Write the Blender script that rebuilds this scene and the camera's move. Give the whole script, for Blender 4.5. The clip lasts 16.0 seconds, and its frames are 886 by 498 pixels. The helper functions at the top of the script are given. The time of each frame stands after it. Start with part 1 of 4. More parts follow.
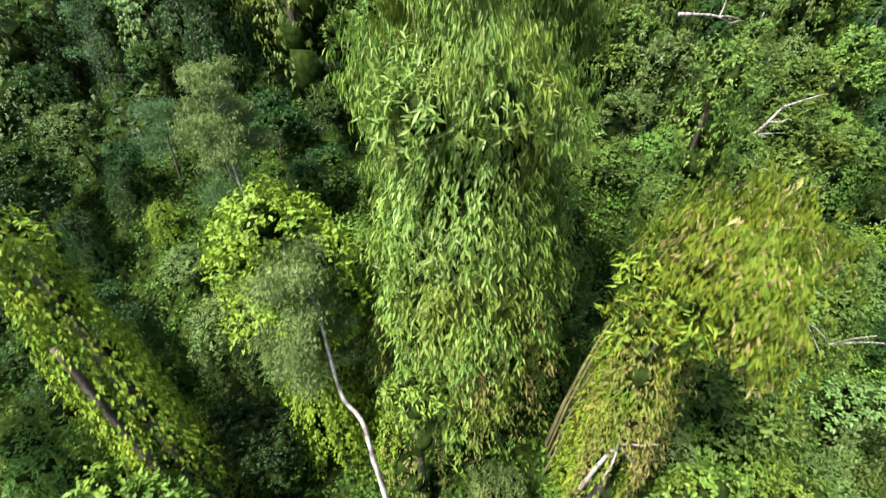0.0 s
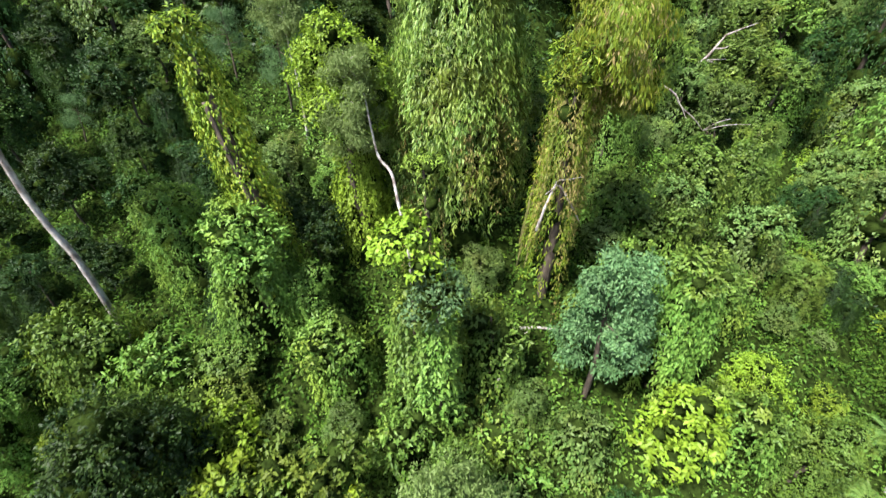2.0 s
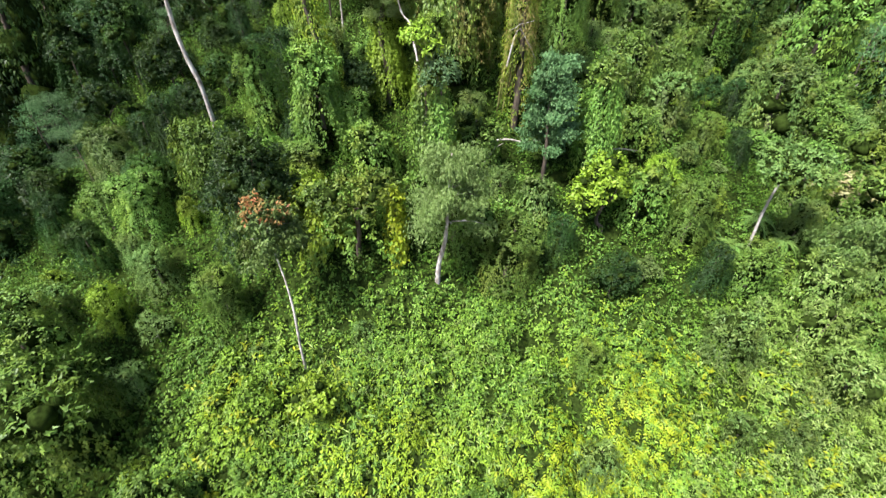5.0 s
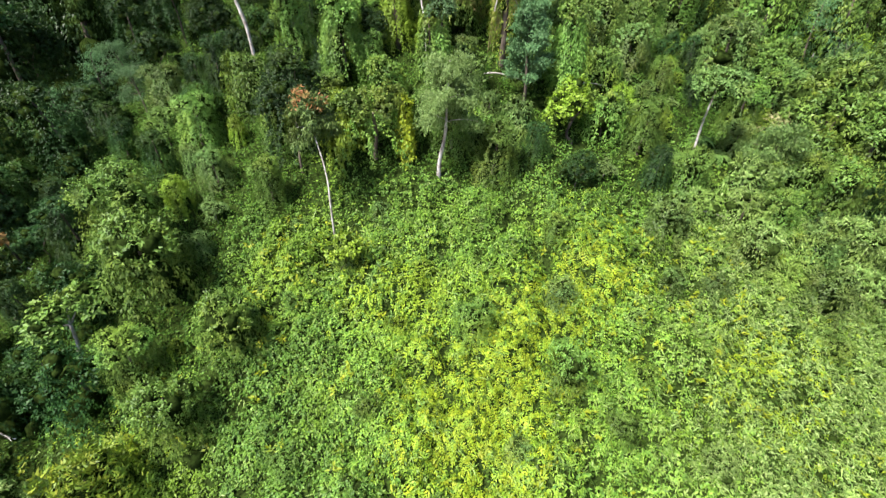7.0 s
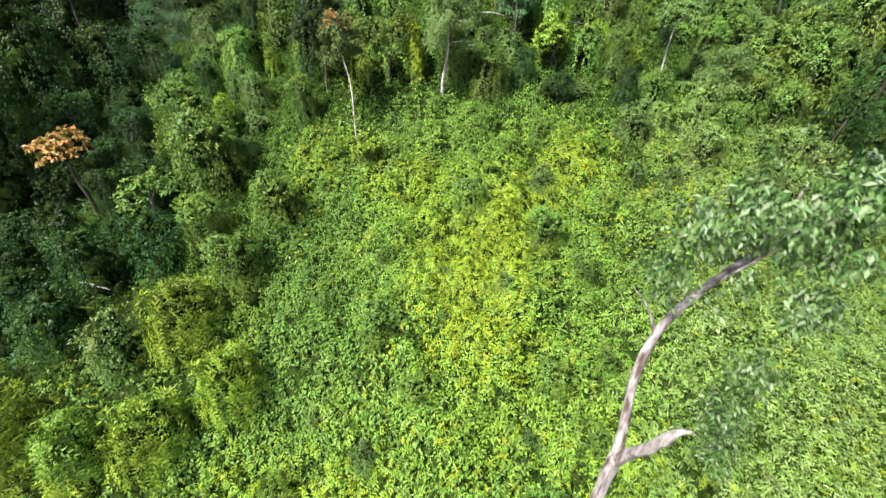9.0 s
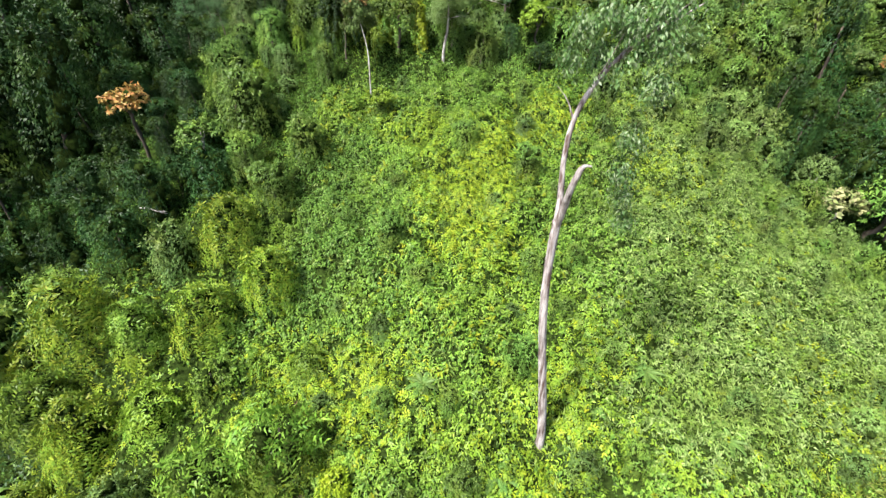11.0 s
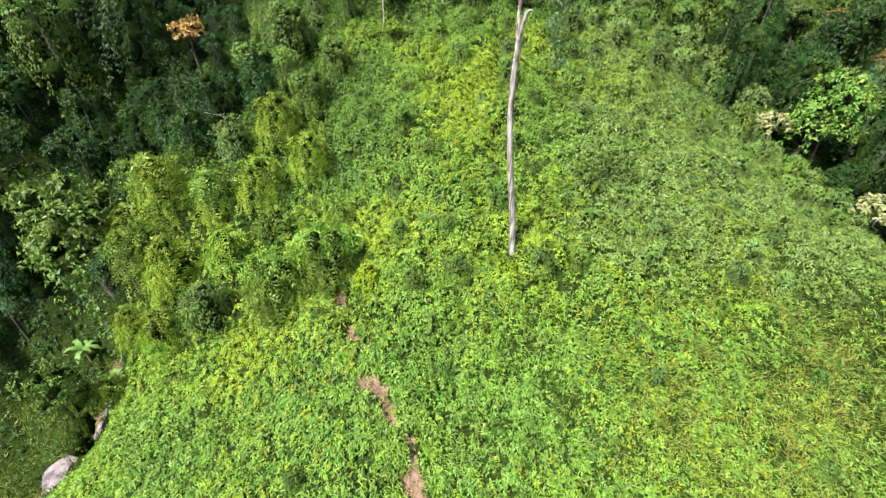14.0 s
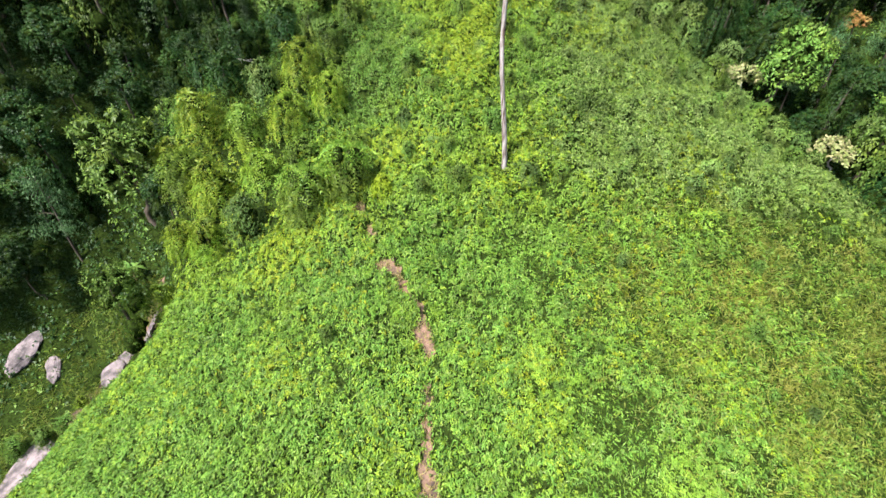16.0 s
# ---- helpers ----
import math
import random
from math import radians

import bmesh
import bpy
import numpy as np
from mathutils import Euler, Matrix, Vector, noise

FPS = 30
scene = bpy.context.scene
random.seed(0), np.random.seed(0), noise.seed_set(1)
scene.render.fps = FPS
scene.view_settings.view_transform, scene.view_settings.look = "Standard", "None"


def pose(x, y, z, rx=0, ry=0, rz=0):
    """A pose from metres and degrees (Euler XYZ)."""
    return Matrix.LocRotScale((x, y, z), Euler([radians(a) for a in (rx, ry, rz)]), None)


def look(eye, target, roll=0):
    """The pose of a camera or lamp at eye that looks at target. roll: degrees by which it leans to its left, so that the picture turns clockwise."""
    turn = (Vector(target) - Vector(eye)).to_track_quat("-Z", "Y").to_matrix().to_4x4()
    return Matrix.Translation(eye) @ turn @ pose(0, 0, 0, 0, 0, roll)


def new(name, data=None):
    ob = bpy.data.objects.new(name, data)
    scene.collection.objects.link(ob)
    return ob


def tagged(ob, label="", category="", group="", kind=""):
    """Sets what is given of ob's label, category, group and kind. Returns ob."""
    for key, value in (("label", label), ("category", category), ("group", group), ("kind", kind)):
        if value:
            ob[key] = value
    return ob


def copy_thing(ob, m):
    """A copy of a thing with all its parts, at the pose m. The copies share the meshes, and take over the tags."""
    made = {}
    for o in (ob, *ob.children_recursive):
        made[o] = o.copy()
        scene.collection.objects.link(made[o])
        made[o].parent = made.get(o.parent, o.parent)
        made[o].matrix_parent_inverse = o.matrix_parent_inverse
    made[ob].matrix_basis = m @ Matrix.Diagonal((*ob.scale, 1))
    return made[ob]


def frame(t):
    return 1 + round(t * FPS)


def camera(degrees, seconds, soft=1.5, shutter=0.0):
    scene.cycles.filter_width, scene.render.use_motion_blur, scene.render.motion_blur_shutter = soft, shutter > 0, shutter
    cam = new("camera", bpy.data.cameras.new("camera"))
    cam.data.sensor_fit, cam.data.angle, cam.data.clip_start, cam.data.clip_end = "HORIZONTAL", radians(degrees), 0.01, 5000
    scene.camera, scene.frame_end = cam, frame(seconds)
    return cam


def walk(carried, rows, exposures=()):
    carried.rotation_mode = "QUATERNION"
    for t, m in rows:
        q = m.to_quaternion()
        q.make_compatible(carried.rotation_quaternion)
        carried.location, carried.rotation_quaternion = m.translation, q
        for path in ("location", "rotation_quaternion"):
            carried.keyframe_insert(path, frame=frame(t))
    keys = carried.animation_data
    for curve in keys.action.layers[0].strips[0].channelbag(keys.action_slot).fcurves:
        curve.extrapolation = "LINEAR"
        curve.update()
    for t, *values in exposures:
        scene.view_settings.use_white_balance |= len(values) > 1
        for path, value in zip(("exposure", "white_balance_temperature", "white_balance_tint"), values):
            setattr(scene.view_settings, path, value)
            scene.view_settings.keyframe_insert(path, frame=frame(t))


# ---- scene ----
cam = camera(92.1, 16.0, soft=1.45, shutter=0.25)
METRES, EYE, TILT, LEAN, TURN = 85.0, 50.0, -36.0, 0.0, 0.0
ROWS = [
    (0.0, 0.0, 0.0, 0.0, -0.0, 0.0, 0.0),
    (0.5, 0.0, -0.0193, -0.0248, -0.43, -0.43, -0.16),
    (1.0, -0.0002, -0.0387, -0.0492, -0.58, -0.5, -0.2),
    (1.5, -0.0005, -0.0583, -0.0735, -0.43, -0.43, -0.15),
    (2.0, -0.0008, -0.0779, -0.0982, 0.01, -0.34, 0.01),
    (2.5, -0.001, -0.0959, -0.1211, 0.29, -0.42, 0.21),
    (3.0, -0.0013, -0.1151, -0.1452, 0.69, -0.48, 0.48),
    (3.5, -0.0012, -0.1345, -0.169, 0.94, -0.38, 0.62),
    (4.0, -0.0008, -0.1542, -0.1927, 0.77, 0.03, 0.56),
    (6.5, -0.0019, -0.255, -0.3091, -0.12, -0.17, 0.03),
    (7.0, -0.0025, -0.2754, -0.3318, 0.03, 0.09, 0.25),
    (7.5, -0.0025, -0.2958, -0.3549, 0.3, 0.3, 0.42),
    (8.0, -0.0025, -0.3175, -0.3794, 0.62, -0.01, 0.6),
    (8.5, -0.0019, -0.3372, -0.4033, 0.77, -0.66, 0.64),
    (9.0, -0.0015, -0.3567, -0.4262, 0.63, -1.09, 0.42),
    (11.5, -0.0029, -0.4602, -0.5458, 0.53, 1.52, 0.26),
    (12.0, -0.0032, -0.4824, -0.5694, 0.65, -1.07, 0.41),
    (12.5, -0.0035, -0.5041, -0.5928, 0.75, -2.57, 0.6),
    (13.0, -0.0031, -0.525, -0.6165, 0.84, -2.4, 0.68),
    (13.5, -0.0027, -0.5458, -0.64, 0.77, -1.28, 0.55),
    (14.0, -0.0026, -0.5669, -0.6634, 0.43, 0.27, 0.3),
    (14.5, -0.0033, -0.5887, -0.6866, -0.36, 1.47, 0.02),
    (15.0, -0.0038, -0.6109, -0.7098, -0.32, 2.01, -0.13),
    (15.5, -0.0047, -0.6335, -0.7323, -0.14, 0.61, -0.07),
    (16.0, -0.0051, -0.6556, -0.7543, 0.54, -1.56, 0.19),
]
walk(cam, [(t, pose(0, 0, EYE, TILT, LEAN, TURN) @ pose(METRES * x, METRES * y, METRES * z, 90 + pitch, roll, yaw)) for t, x, y, z, yaw, pitch, roll in ROWS])

# ---- light: bright, thinly clouded sky, a wide soft sun high in the south-west ----
EXPOSURE = 1.56
scene.view_settings.exposure = EXPOSURE
world = bpy.data.worlds.new("sky")
scene.world = world
world.use_nodes = True
wn = world.node_tree
wn.nodes.clear()
sky = wn.nodes.new("ShaderNodeTexSky")
sky.sky_type = "NISHITA"
sky.sun_disc = False
sky.sun_elevation = radians(58.0)
sky.sun_rotation = radians(-126.4)
sky.air_density, sky.dust_density, sky.ozone_density = 1.0, 1.5, 1.0
wbg = wn.nodes.new("ShaderNodeBackground")
wbg.inputs["Strength"].default_value = 0.088
wout = wn.nodes.new("ShaderNodeOutputWorld")
wn.links.new(sky.outputs[0], wbg.inputs["Color"])
wn.links.new(wbg.outputs[0], wout.inputs["Surface"])

sun_data = bpy.data.lights.new("sun", "SUN")
sun_data.energy, sun_data.angle, sun_data.color = 4.8, radians(8), (1.0, 0.975, 0.93)
sun = new("sun", sun_data)
sun.matrix_basis = look((-26, -19, 52), (0, 0, 0))

# ---- materials ----
def node_mat(name):
    mat = bpy.data.materials.new(name)
    mat.use_nodes = True
    t = mat.node_tree
    t.nodes.clear()
    return mat, t, t.nodes.new("ShaderNodeOutputMaterial")


def ramp(t, source, stops):
    r = t.nodes.new("ShaderNodeValToRGB")
    while len(r.color_ramp.elements) < len(stops):
        r.color_ramp.elements.new(0.5)
    for e, (p, c) in zip(r.color_ramp.elements, stops):
        e.position, e.color = p, (*c, 1)
    t.links.new(source, r.inputs["Fac"])
    return r.outputs["Color"]


def leaf_mat(name, tones, patch=None, patch_scale=0.25, patch_at=(0.5, 0.65), rough=0.5, through_light=0.24, spread=0.35, gloss=0.24):
    """Leaves: a tone for each leaf, a shift for each plant, and patches of a second tone by a slow noise."""
    mat, t, out = node_mat(name)
    geo = t.nodes.new("ShaderNodeNewGeometry")
    col = ramp(t, geo.outputs["Random Per Island"], [(i / (len(tones) - 1), c) for i, c in enumerate(tones)])
    if patch:
        big = t.nodes.new("ShaderNodeTexNoise")
        big.inputs["Scale"].default_value, big.inputs["Detail"].default_value = patch_scale, 3
        t.links.new(geo.outputs["Position"], big.inputs["Vector"])
        step = t.nodes.new("ShaderNodeMapRange")
        step.inputs["From Min"].default_value, step.inputs["From Max"].default_value = patch_at
        t.links.new(big.outputs["Fac"], step.inputs["Value"])
        mix = t.nodes.new("ShaderNodeMix")
        mix.data_type = "RGBA"
        t.links.new(step.outputs["Result"], mix.inputs["Factor"])
        t.links.new(col, mix.inputs["A"])
        t.links.new(ramp(t, geo.outputs["Random Per Island"], [(i / (len(patch) - 1), c) for i, c in enumerate(patch)]), mix.inputs["B"])
        col = mix.outputs["Result"]
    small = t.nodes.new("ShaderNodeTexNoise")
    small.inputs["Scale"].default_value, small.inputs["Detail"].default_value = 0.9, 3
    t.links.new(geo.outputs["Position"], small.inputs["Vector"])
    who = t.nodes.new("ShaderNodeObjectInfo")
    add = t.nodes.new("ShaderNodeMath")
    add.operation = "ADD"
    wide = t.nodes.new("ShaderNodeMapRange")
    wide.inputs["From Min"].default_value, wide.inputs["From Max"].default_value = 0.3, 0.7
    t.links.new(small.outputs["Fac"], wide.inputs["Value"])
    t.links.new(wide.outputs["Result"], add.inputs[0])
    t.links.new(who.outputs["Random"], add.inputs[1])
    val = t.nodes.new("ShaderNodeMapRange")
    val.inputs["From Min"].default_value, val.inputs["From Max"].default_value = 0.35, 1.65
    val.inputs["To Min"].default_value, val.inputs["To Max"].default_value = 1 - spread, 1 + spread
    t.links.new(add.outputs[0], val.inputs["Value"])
    hue = t.nodes.new("ShaderNodeMapRange")
    hue.inputs["To Min"].default_value, hue.inputs["To Max"].default_value = 0.491, 0.512
    t.links.new(who.outputs["Random"], hue.inputs["Value"])
    hsv = t.nodes.new("ShaderNodeHueSaturation")
    t.links.new(hue.outputs["Result"], hsv.inputs["Hue"])
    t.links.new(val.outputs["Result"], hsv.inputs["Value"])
    t.links.new(col, hsv.inputs["Color"])
    p = t.nodes.new("ShaderNodeBsdfPrincipled")
    p.inputs["Roughness"].default_value, p.inputs["Specular IOR Level"].default_value = rough, gloss
    t.links.new(hsv.outputs["Color"], p.inputs["Base Color"])
    tr = t.nodes.new("ShaderNodeBsdfTranslucent")
    t.links.new(hsv.outputs["Color"], tr.inputs["Color"])
    both = t.nodes.new("ShaderNodeMixShader")
    both.inputs["Fac"].default_value = through_light
    t.links.new(p.outputs[0], both.inputs[1])
    t.links.new(tr.outputs[0], both.inputs[2])
    t.links.new(both.outputs[0], out.inputs["Surface"])
    return mat


def bark_mat(name, dark, light, scale=3.0, stretch=0.25, at=(0.35, 0.65), gloss=0.2):
    """Bark or rock: two tones by a stretched noise, lichen spots and relief."""
    mat, t, out = node_mat(name)
    co = t.nodes.new("ShaderNodeTexCoord")
    mp = t.nodes.new("ShaderNodeMapping")
    mp.inputs["Scale"].default_value = (1, 1, stretch)
    t.links.new(co.outputs["Object"], mp.inputs["Vector"])
    n = t.nodes.new("ShaderNodeTexNoise")
    n.inputs["Scale"].default_value, n.inputs["Detail"].default_value = scale, 6
    t.links.new(mp.outputs[0], n.inputs["Vector"])
    fine = t.nodes.new("ShaderNodeTexNoise")
    fine.inputs["Scale"].default_value, fine.inputs["Detail"].default_value = scale * 7, 4
    t.links.new(mp.outputs[0], fine.inputs["Vector"])
    mid = tuple((a + b) / 2 for a, b in zip(dark, light))
    col = ramp(t, n.outputs["Fac"], [(at[0], dark), (sum(at) / 2, mid), (at[1], light)])
    mul = t.nodes.new("ShaderNodeMix")
    mul.data_type, mul.blend_type = "RGBA", "MULTIPLY"
    mul.inputs["Factor"].default_value = 0.6
    t.links.new(col, mul.inputs["A"])
    t.links.new(ramp(t, fine.outputs["Fac"], [(0.3, (0.45, 0.43, 0.4)), (0.6, (1, 1, 1))]), mul.inputs["B"])
    p = t.nodes.new("ShaderNodeBsdfPrincipled")
    p.inputs["Roughness"].default_value, p.inputs["Specular IOR Level"].default_value = 0.85, gloss
    t.links.new(mul.outputs["Result"], p.inputs["Base Color"])
    b = t.nodes.new("ShaderNodeBump")
    b.inputs["Strength"].default_value, b.inputs["Distance"].default_value = 0.6, 0.04
    t.links.new(fine.outputs["Fac"], b.inputs["Height"])
    t.links.new(b.outputs[0], p.inputs["Normal"])
    t.links.new(p.outputs[0], out.inputs["Surface"])
    return mat


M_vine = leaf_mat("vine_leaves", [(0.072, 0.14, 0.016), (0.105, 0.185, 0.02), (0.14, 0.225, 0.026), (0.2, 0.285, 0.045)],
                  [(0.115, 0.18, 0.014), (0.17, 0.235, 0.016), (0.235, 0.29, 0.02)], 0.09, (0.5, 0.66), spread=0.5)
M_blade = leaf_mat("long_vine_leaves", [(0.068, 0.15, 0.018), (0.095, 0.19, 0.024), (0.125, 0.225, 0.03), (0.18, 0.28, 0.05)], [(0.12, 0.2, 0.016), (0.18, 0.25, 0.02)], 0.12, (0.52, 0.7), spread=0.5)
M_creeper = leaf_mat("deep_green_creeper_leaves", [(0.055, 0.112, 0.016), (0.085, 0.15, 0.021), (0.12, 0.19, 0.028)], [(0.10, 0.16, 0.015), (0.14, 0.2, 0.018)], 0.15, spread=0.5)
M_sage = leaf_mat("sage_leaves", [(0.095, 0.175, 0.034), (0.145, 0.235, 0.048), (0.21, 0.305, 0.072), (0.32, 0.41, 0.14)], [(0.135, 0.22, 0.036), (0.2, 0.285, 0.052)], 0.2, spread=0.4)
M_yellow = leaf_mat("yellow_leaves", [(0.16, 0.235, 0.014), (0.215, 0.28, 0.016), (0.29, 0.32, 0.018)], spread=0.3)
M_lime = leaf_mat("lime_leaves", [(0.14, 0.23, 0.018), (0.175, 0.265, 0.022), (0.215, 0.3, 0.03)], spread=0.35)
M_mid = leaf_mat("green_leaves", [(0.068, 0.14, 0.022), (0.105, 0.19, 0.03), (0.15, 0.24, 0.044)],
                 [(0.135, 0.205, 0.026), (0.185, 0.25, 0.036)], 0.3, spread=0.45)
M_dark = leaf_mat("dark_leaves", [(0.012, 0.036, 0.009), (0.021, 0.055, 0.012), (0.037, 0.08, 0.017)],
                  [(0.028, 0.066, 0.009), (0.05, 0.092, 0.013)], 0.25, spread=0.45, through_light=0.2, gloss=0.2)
# leaf colour darkened to paint shade low in the growth
M_shade_leaf = leaf_mat("shade_tinted_leaves", [(0.03, 0.068, 0.009), (0.045, 0.092, 0.012), (0.075, 0.13, 0.016)], spread=0.4, gloss=0.08)
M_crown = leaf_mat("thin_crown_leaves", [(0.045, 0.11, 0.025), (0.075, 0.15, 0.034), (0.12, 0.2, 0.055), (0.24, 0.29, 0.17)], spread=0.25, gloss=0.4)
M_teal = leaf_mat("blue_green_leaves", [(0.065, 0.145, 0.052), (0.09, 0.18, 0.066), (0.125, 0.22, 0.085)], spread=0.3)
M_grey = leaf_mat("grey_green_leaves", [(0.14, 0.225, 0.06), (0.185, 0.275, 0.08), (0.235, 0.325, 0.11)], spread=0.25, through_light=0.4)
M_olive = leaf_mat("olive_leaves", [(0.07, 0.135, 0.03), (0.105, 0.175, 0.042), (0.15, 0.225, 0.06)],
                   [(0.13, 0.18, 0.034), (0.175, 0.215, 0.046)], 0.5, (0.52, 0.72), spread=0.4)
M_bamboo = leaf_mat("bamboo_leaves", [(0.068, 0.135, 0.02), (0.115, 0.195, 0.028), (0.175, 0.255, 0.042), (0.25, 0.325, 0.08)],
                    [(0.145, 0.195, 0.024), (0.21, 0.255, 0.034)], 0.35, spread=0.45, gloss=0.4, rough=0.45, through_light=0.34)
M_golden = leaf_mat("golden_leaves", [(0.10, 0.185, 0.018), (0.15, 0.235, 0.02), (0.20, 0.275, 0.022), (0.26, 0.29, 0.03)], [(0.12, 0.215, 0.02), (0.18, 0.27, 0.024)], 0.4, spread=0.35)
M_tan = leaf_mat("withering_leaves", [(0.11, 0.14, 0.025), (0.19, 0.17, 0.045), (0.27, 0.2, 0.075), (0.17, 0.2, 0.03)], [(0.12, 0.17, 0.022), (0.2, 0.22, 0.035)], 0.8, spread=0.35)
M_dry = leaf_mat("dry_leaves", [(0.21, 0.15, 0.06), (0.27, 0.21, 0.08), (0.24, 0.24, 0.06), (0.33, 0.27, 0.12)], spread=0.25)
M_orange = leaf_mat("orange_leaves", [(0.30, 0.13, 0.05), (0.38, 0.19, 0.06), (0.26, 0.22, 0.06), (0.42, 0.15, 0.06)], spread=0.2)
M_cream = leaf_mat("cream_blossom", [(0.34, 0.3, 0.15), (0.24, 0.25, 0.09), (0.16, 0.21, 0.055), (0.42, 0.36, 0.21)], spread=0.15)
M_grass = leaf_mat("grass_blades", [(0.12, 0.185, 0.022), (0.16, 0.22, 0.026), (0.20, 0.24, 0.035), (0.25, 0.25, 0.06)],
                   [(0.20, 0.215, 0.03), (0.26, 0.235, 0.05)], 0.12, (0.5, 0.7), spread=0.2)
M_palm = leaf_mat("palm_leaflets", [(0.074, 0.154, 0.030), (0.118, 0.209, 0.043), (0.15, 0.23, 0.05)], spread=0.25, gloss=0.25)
M_bark = bark_mat("brown_bark", (0.05, 0.04, 0.032), (0.14, 0.11, 0.085))
M_pale = bark_mat("pale_bark", (0.2, 0.165, 0.145), (0.60, 0.56, 0.53), 4.0, 0.5)
M_pole = bark_mat("weathered_bark", (0.10, 0.065, 0.055), (0.46, 0.42, 0.40), 6.0, 0.12, (0.36, 0.62))
M_rock = bark_mat("wet_grey_rock", (0.07, 0.06, 0.062), (0.26, 0.21, 0.215), 0.9, 1.0)
M_soil = bark_mat("red_brown_soil", (0.05, 0.036, 0.026), (0.22, 0.135, 0.095), 1.6, 1.0)
# near-black green stands in for the shade between leaves and inside crowns
M_gap_shade = bark_mat("gap_shade", (0.010, 0.016, 0.004), (0.03, 0.05, 0.010), 3.5, 1.0, gloss=0.0)
M_stem = bark_mat("green_stem", (0.14, 0.13, 0.05), (0.25, 0.22, 0.1))

def smooth(a, b, v):
    u = np.clip((v - a) / (b - a), 0, 1)
    return u * u * (3 - 2 * u)


def gully_x(y):
    """The line of the stream gully west of the spur."""
    return -43.0 + 0.05 * np.maximum(y + 40, 0) + 0.5 * np.minimum(y + 40, 0) + 0.7 * np.sin(y * 0.11)


def ground_z(x, y):
    """Height of the soil: a spur that falls towards -y, a gully to the west, a valley to the east."""
    x, y = np.asarray(x, float), np.asarray(y, float)
    z = 25.1 + 0.445 * (y + 5) + 0.17 * np.maximum(y - 14, 0) ** 1.08
    z = z - 2.0 * np.exp(-((y + 50) / 14) ** 2) * smooth(-2, -20, x)
    # east flank, which widens downhill, and the far side of the valley
    wide = 41 + 28 * smooth(-12, -52, y)
    e = np.maximum(x - 2, 0)
    z = z - 23 * (1 - np.exp(-(e / wide) ** 2)) + 0.34 * np.maximum(x - 74, 0) ** 1.05
    # west flank and gully
    depth = 9 + 14.3 * smooth(-8, -42, y)
    w = np.maximum(-3 - x, 0)
    run = np.maximum(-3 - gully_x(y), 5)
    z = z - depth * np.minimum(w / run, 1.0) ** 2.1
    over = np.maximum(gully_x(y) - x, 0)
    z = z + 0.50 * over - 0.42 * np.minimum(over, 12.0)
    # a rib along the gully's rim, a draw beside it where the trail runs, a shoulder to the east, a side valley in the north-east
    z = z + 4.5 * np.exp(-((x + 34) / 6) ** 2 - ((y + 32) / 12) ** 2) - 3.8 * np.exp(-((x + 11) / 7) ** 2 - ((y + 31) / 9) ** 2)
    z = z + 4.6 * np.exp(-((x - 29) / 10) ** 2 - ((y + 8) / 14) ** 2) - 0.8 * np.exp(-((x + 6.5) / 3) ** 2 - ((y + 8.5) / 3) ** 2)
    z = z - 7.5 * smooth(4, 20, x) * smooth(14, 31, y) - 0.4 * np.exp(-((x - 3) / 14) ** 2 - ((y + 18) / 16) ** 2)
    z = z - 2.8 * np.exp(-((x + 38.5) / 4.5) ** 2 - ((y + 45) / 5.5) ** 2) - 0.9 * np.exp(-((x + 26) / 8) ** 2 - ((y + 58) / 8) ** 2)
    # unevenness
    z = z + 0.35 * np.sin(0.31 * x + 0.7) * np.sin(0.27 * y) + 0.22 * np.sin(0.73 * x + 1.1 * np.sin(0.4 * y)) * np.sin(0.61 * y + 0.4)
    return z

# ---- mesh helpers ----
R = np.random.RandomState(7)
UP = np.array((0.0, 0.0, 1.0))


def unit(v):
    return v / np.maximum(np.linalg.norm(v, axis=-1, keepdims=True), 1e-9)


def rand_dir(n, rs):
    return unit(rs.normal(size=(n, 3)))


def cells(x, y, size, seed, low, high):
    """Cushions: for each place the height of the tallest rounded mound over it; mounds stand in jittered cells."""
    table = np.random.RandomState(seed).rand(4, 256, 256)
    cx, cy = np.floor(x / size).astype(int), np.floor(y / size).astype(int)
    best = np.zeros_like(x, dtype=float)
    for i in (-1, 0, 1):
        for j in (-1, 0, 1):
            a, b = (cx + i) % 256, (cy + j) % 256
            px, py = (cx + i + 0.15 + 0.7 * table[0, a, b]) * size, (cy + j + 0.15 + 0.7 * table[1, a, b]) * size
            r = size * (0.55 + 0.4 * table[2, a, b])
            top = low + (high - low) * table[3, a, b] ** 1.5
            best = np.maximum(best, top * np.sqrt(np.maximum(1 - ((x - px) ** 2 + (y - py) ** 2) / r ** 2, 0)))
    return best


def mesh_of(name, verts, faces, mat, rounded=False):
    """A mesh from arrays of corners and of triangles or quads."""
    me = bpy.data.meshes.new(name)
    verts, faces = np.asarray(verts, np.float32), np.asarray(faces, np.int32)
    k = faces.shape[1]
    me.vertices.add(len(verts))
    me.vertices.foreach_set("co", verts.ravel())
    me.loops.add(faces.size)
    me.loops.foreach_set("vertex_index", faces.ravel())
    me.polygons.add(len(faces))
    me.polygons.foreach_set("loop_start", np.arange(0, faces.size, k, dtype=np.int32))
    if rounded:
        me.polygons.foreach_set("use_smooth", np.ones(len(faces), bool))
    me.update(calc_edges=True)
    me.materials.append(mat)
    return me


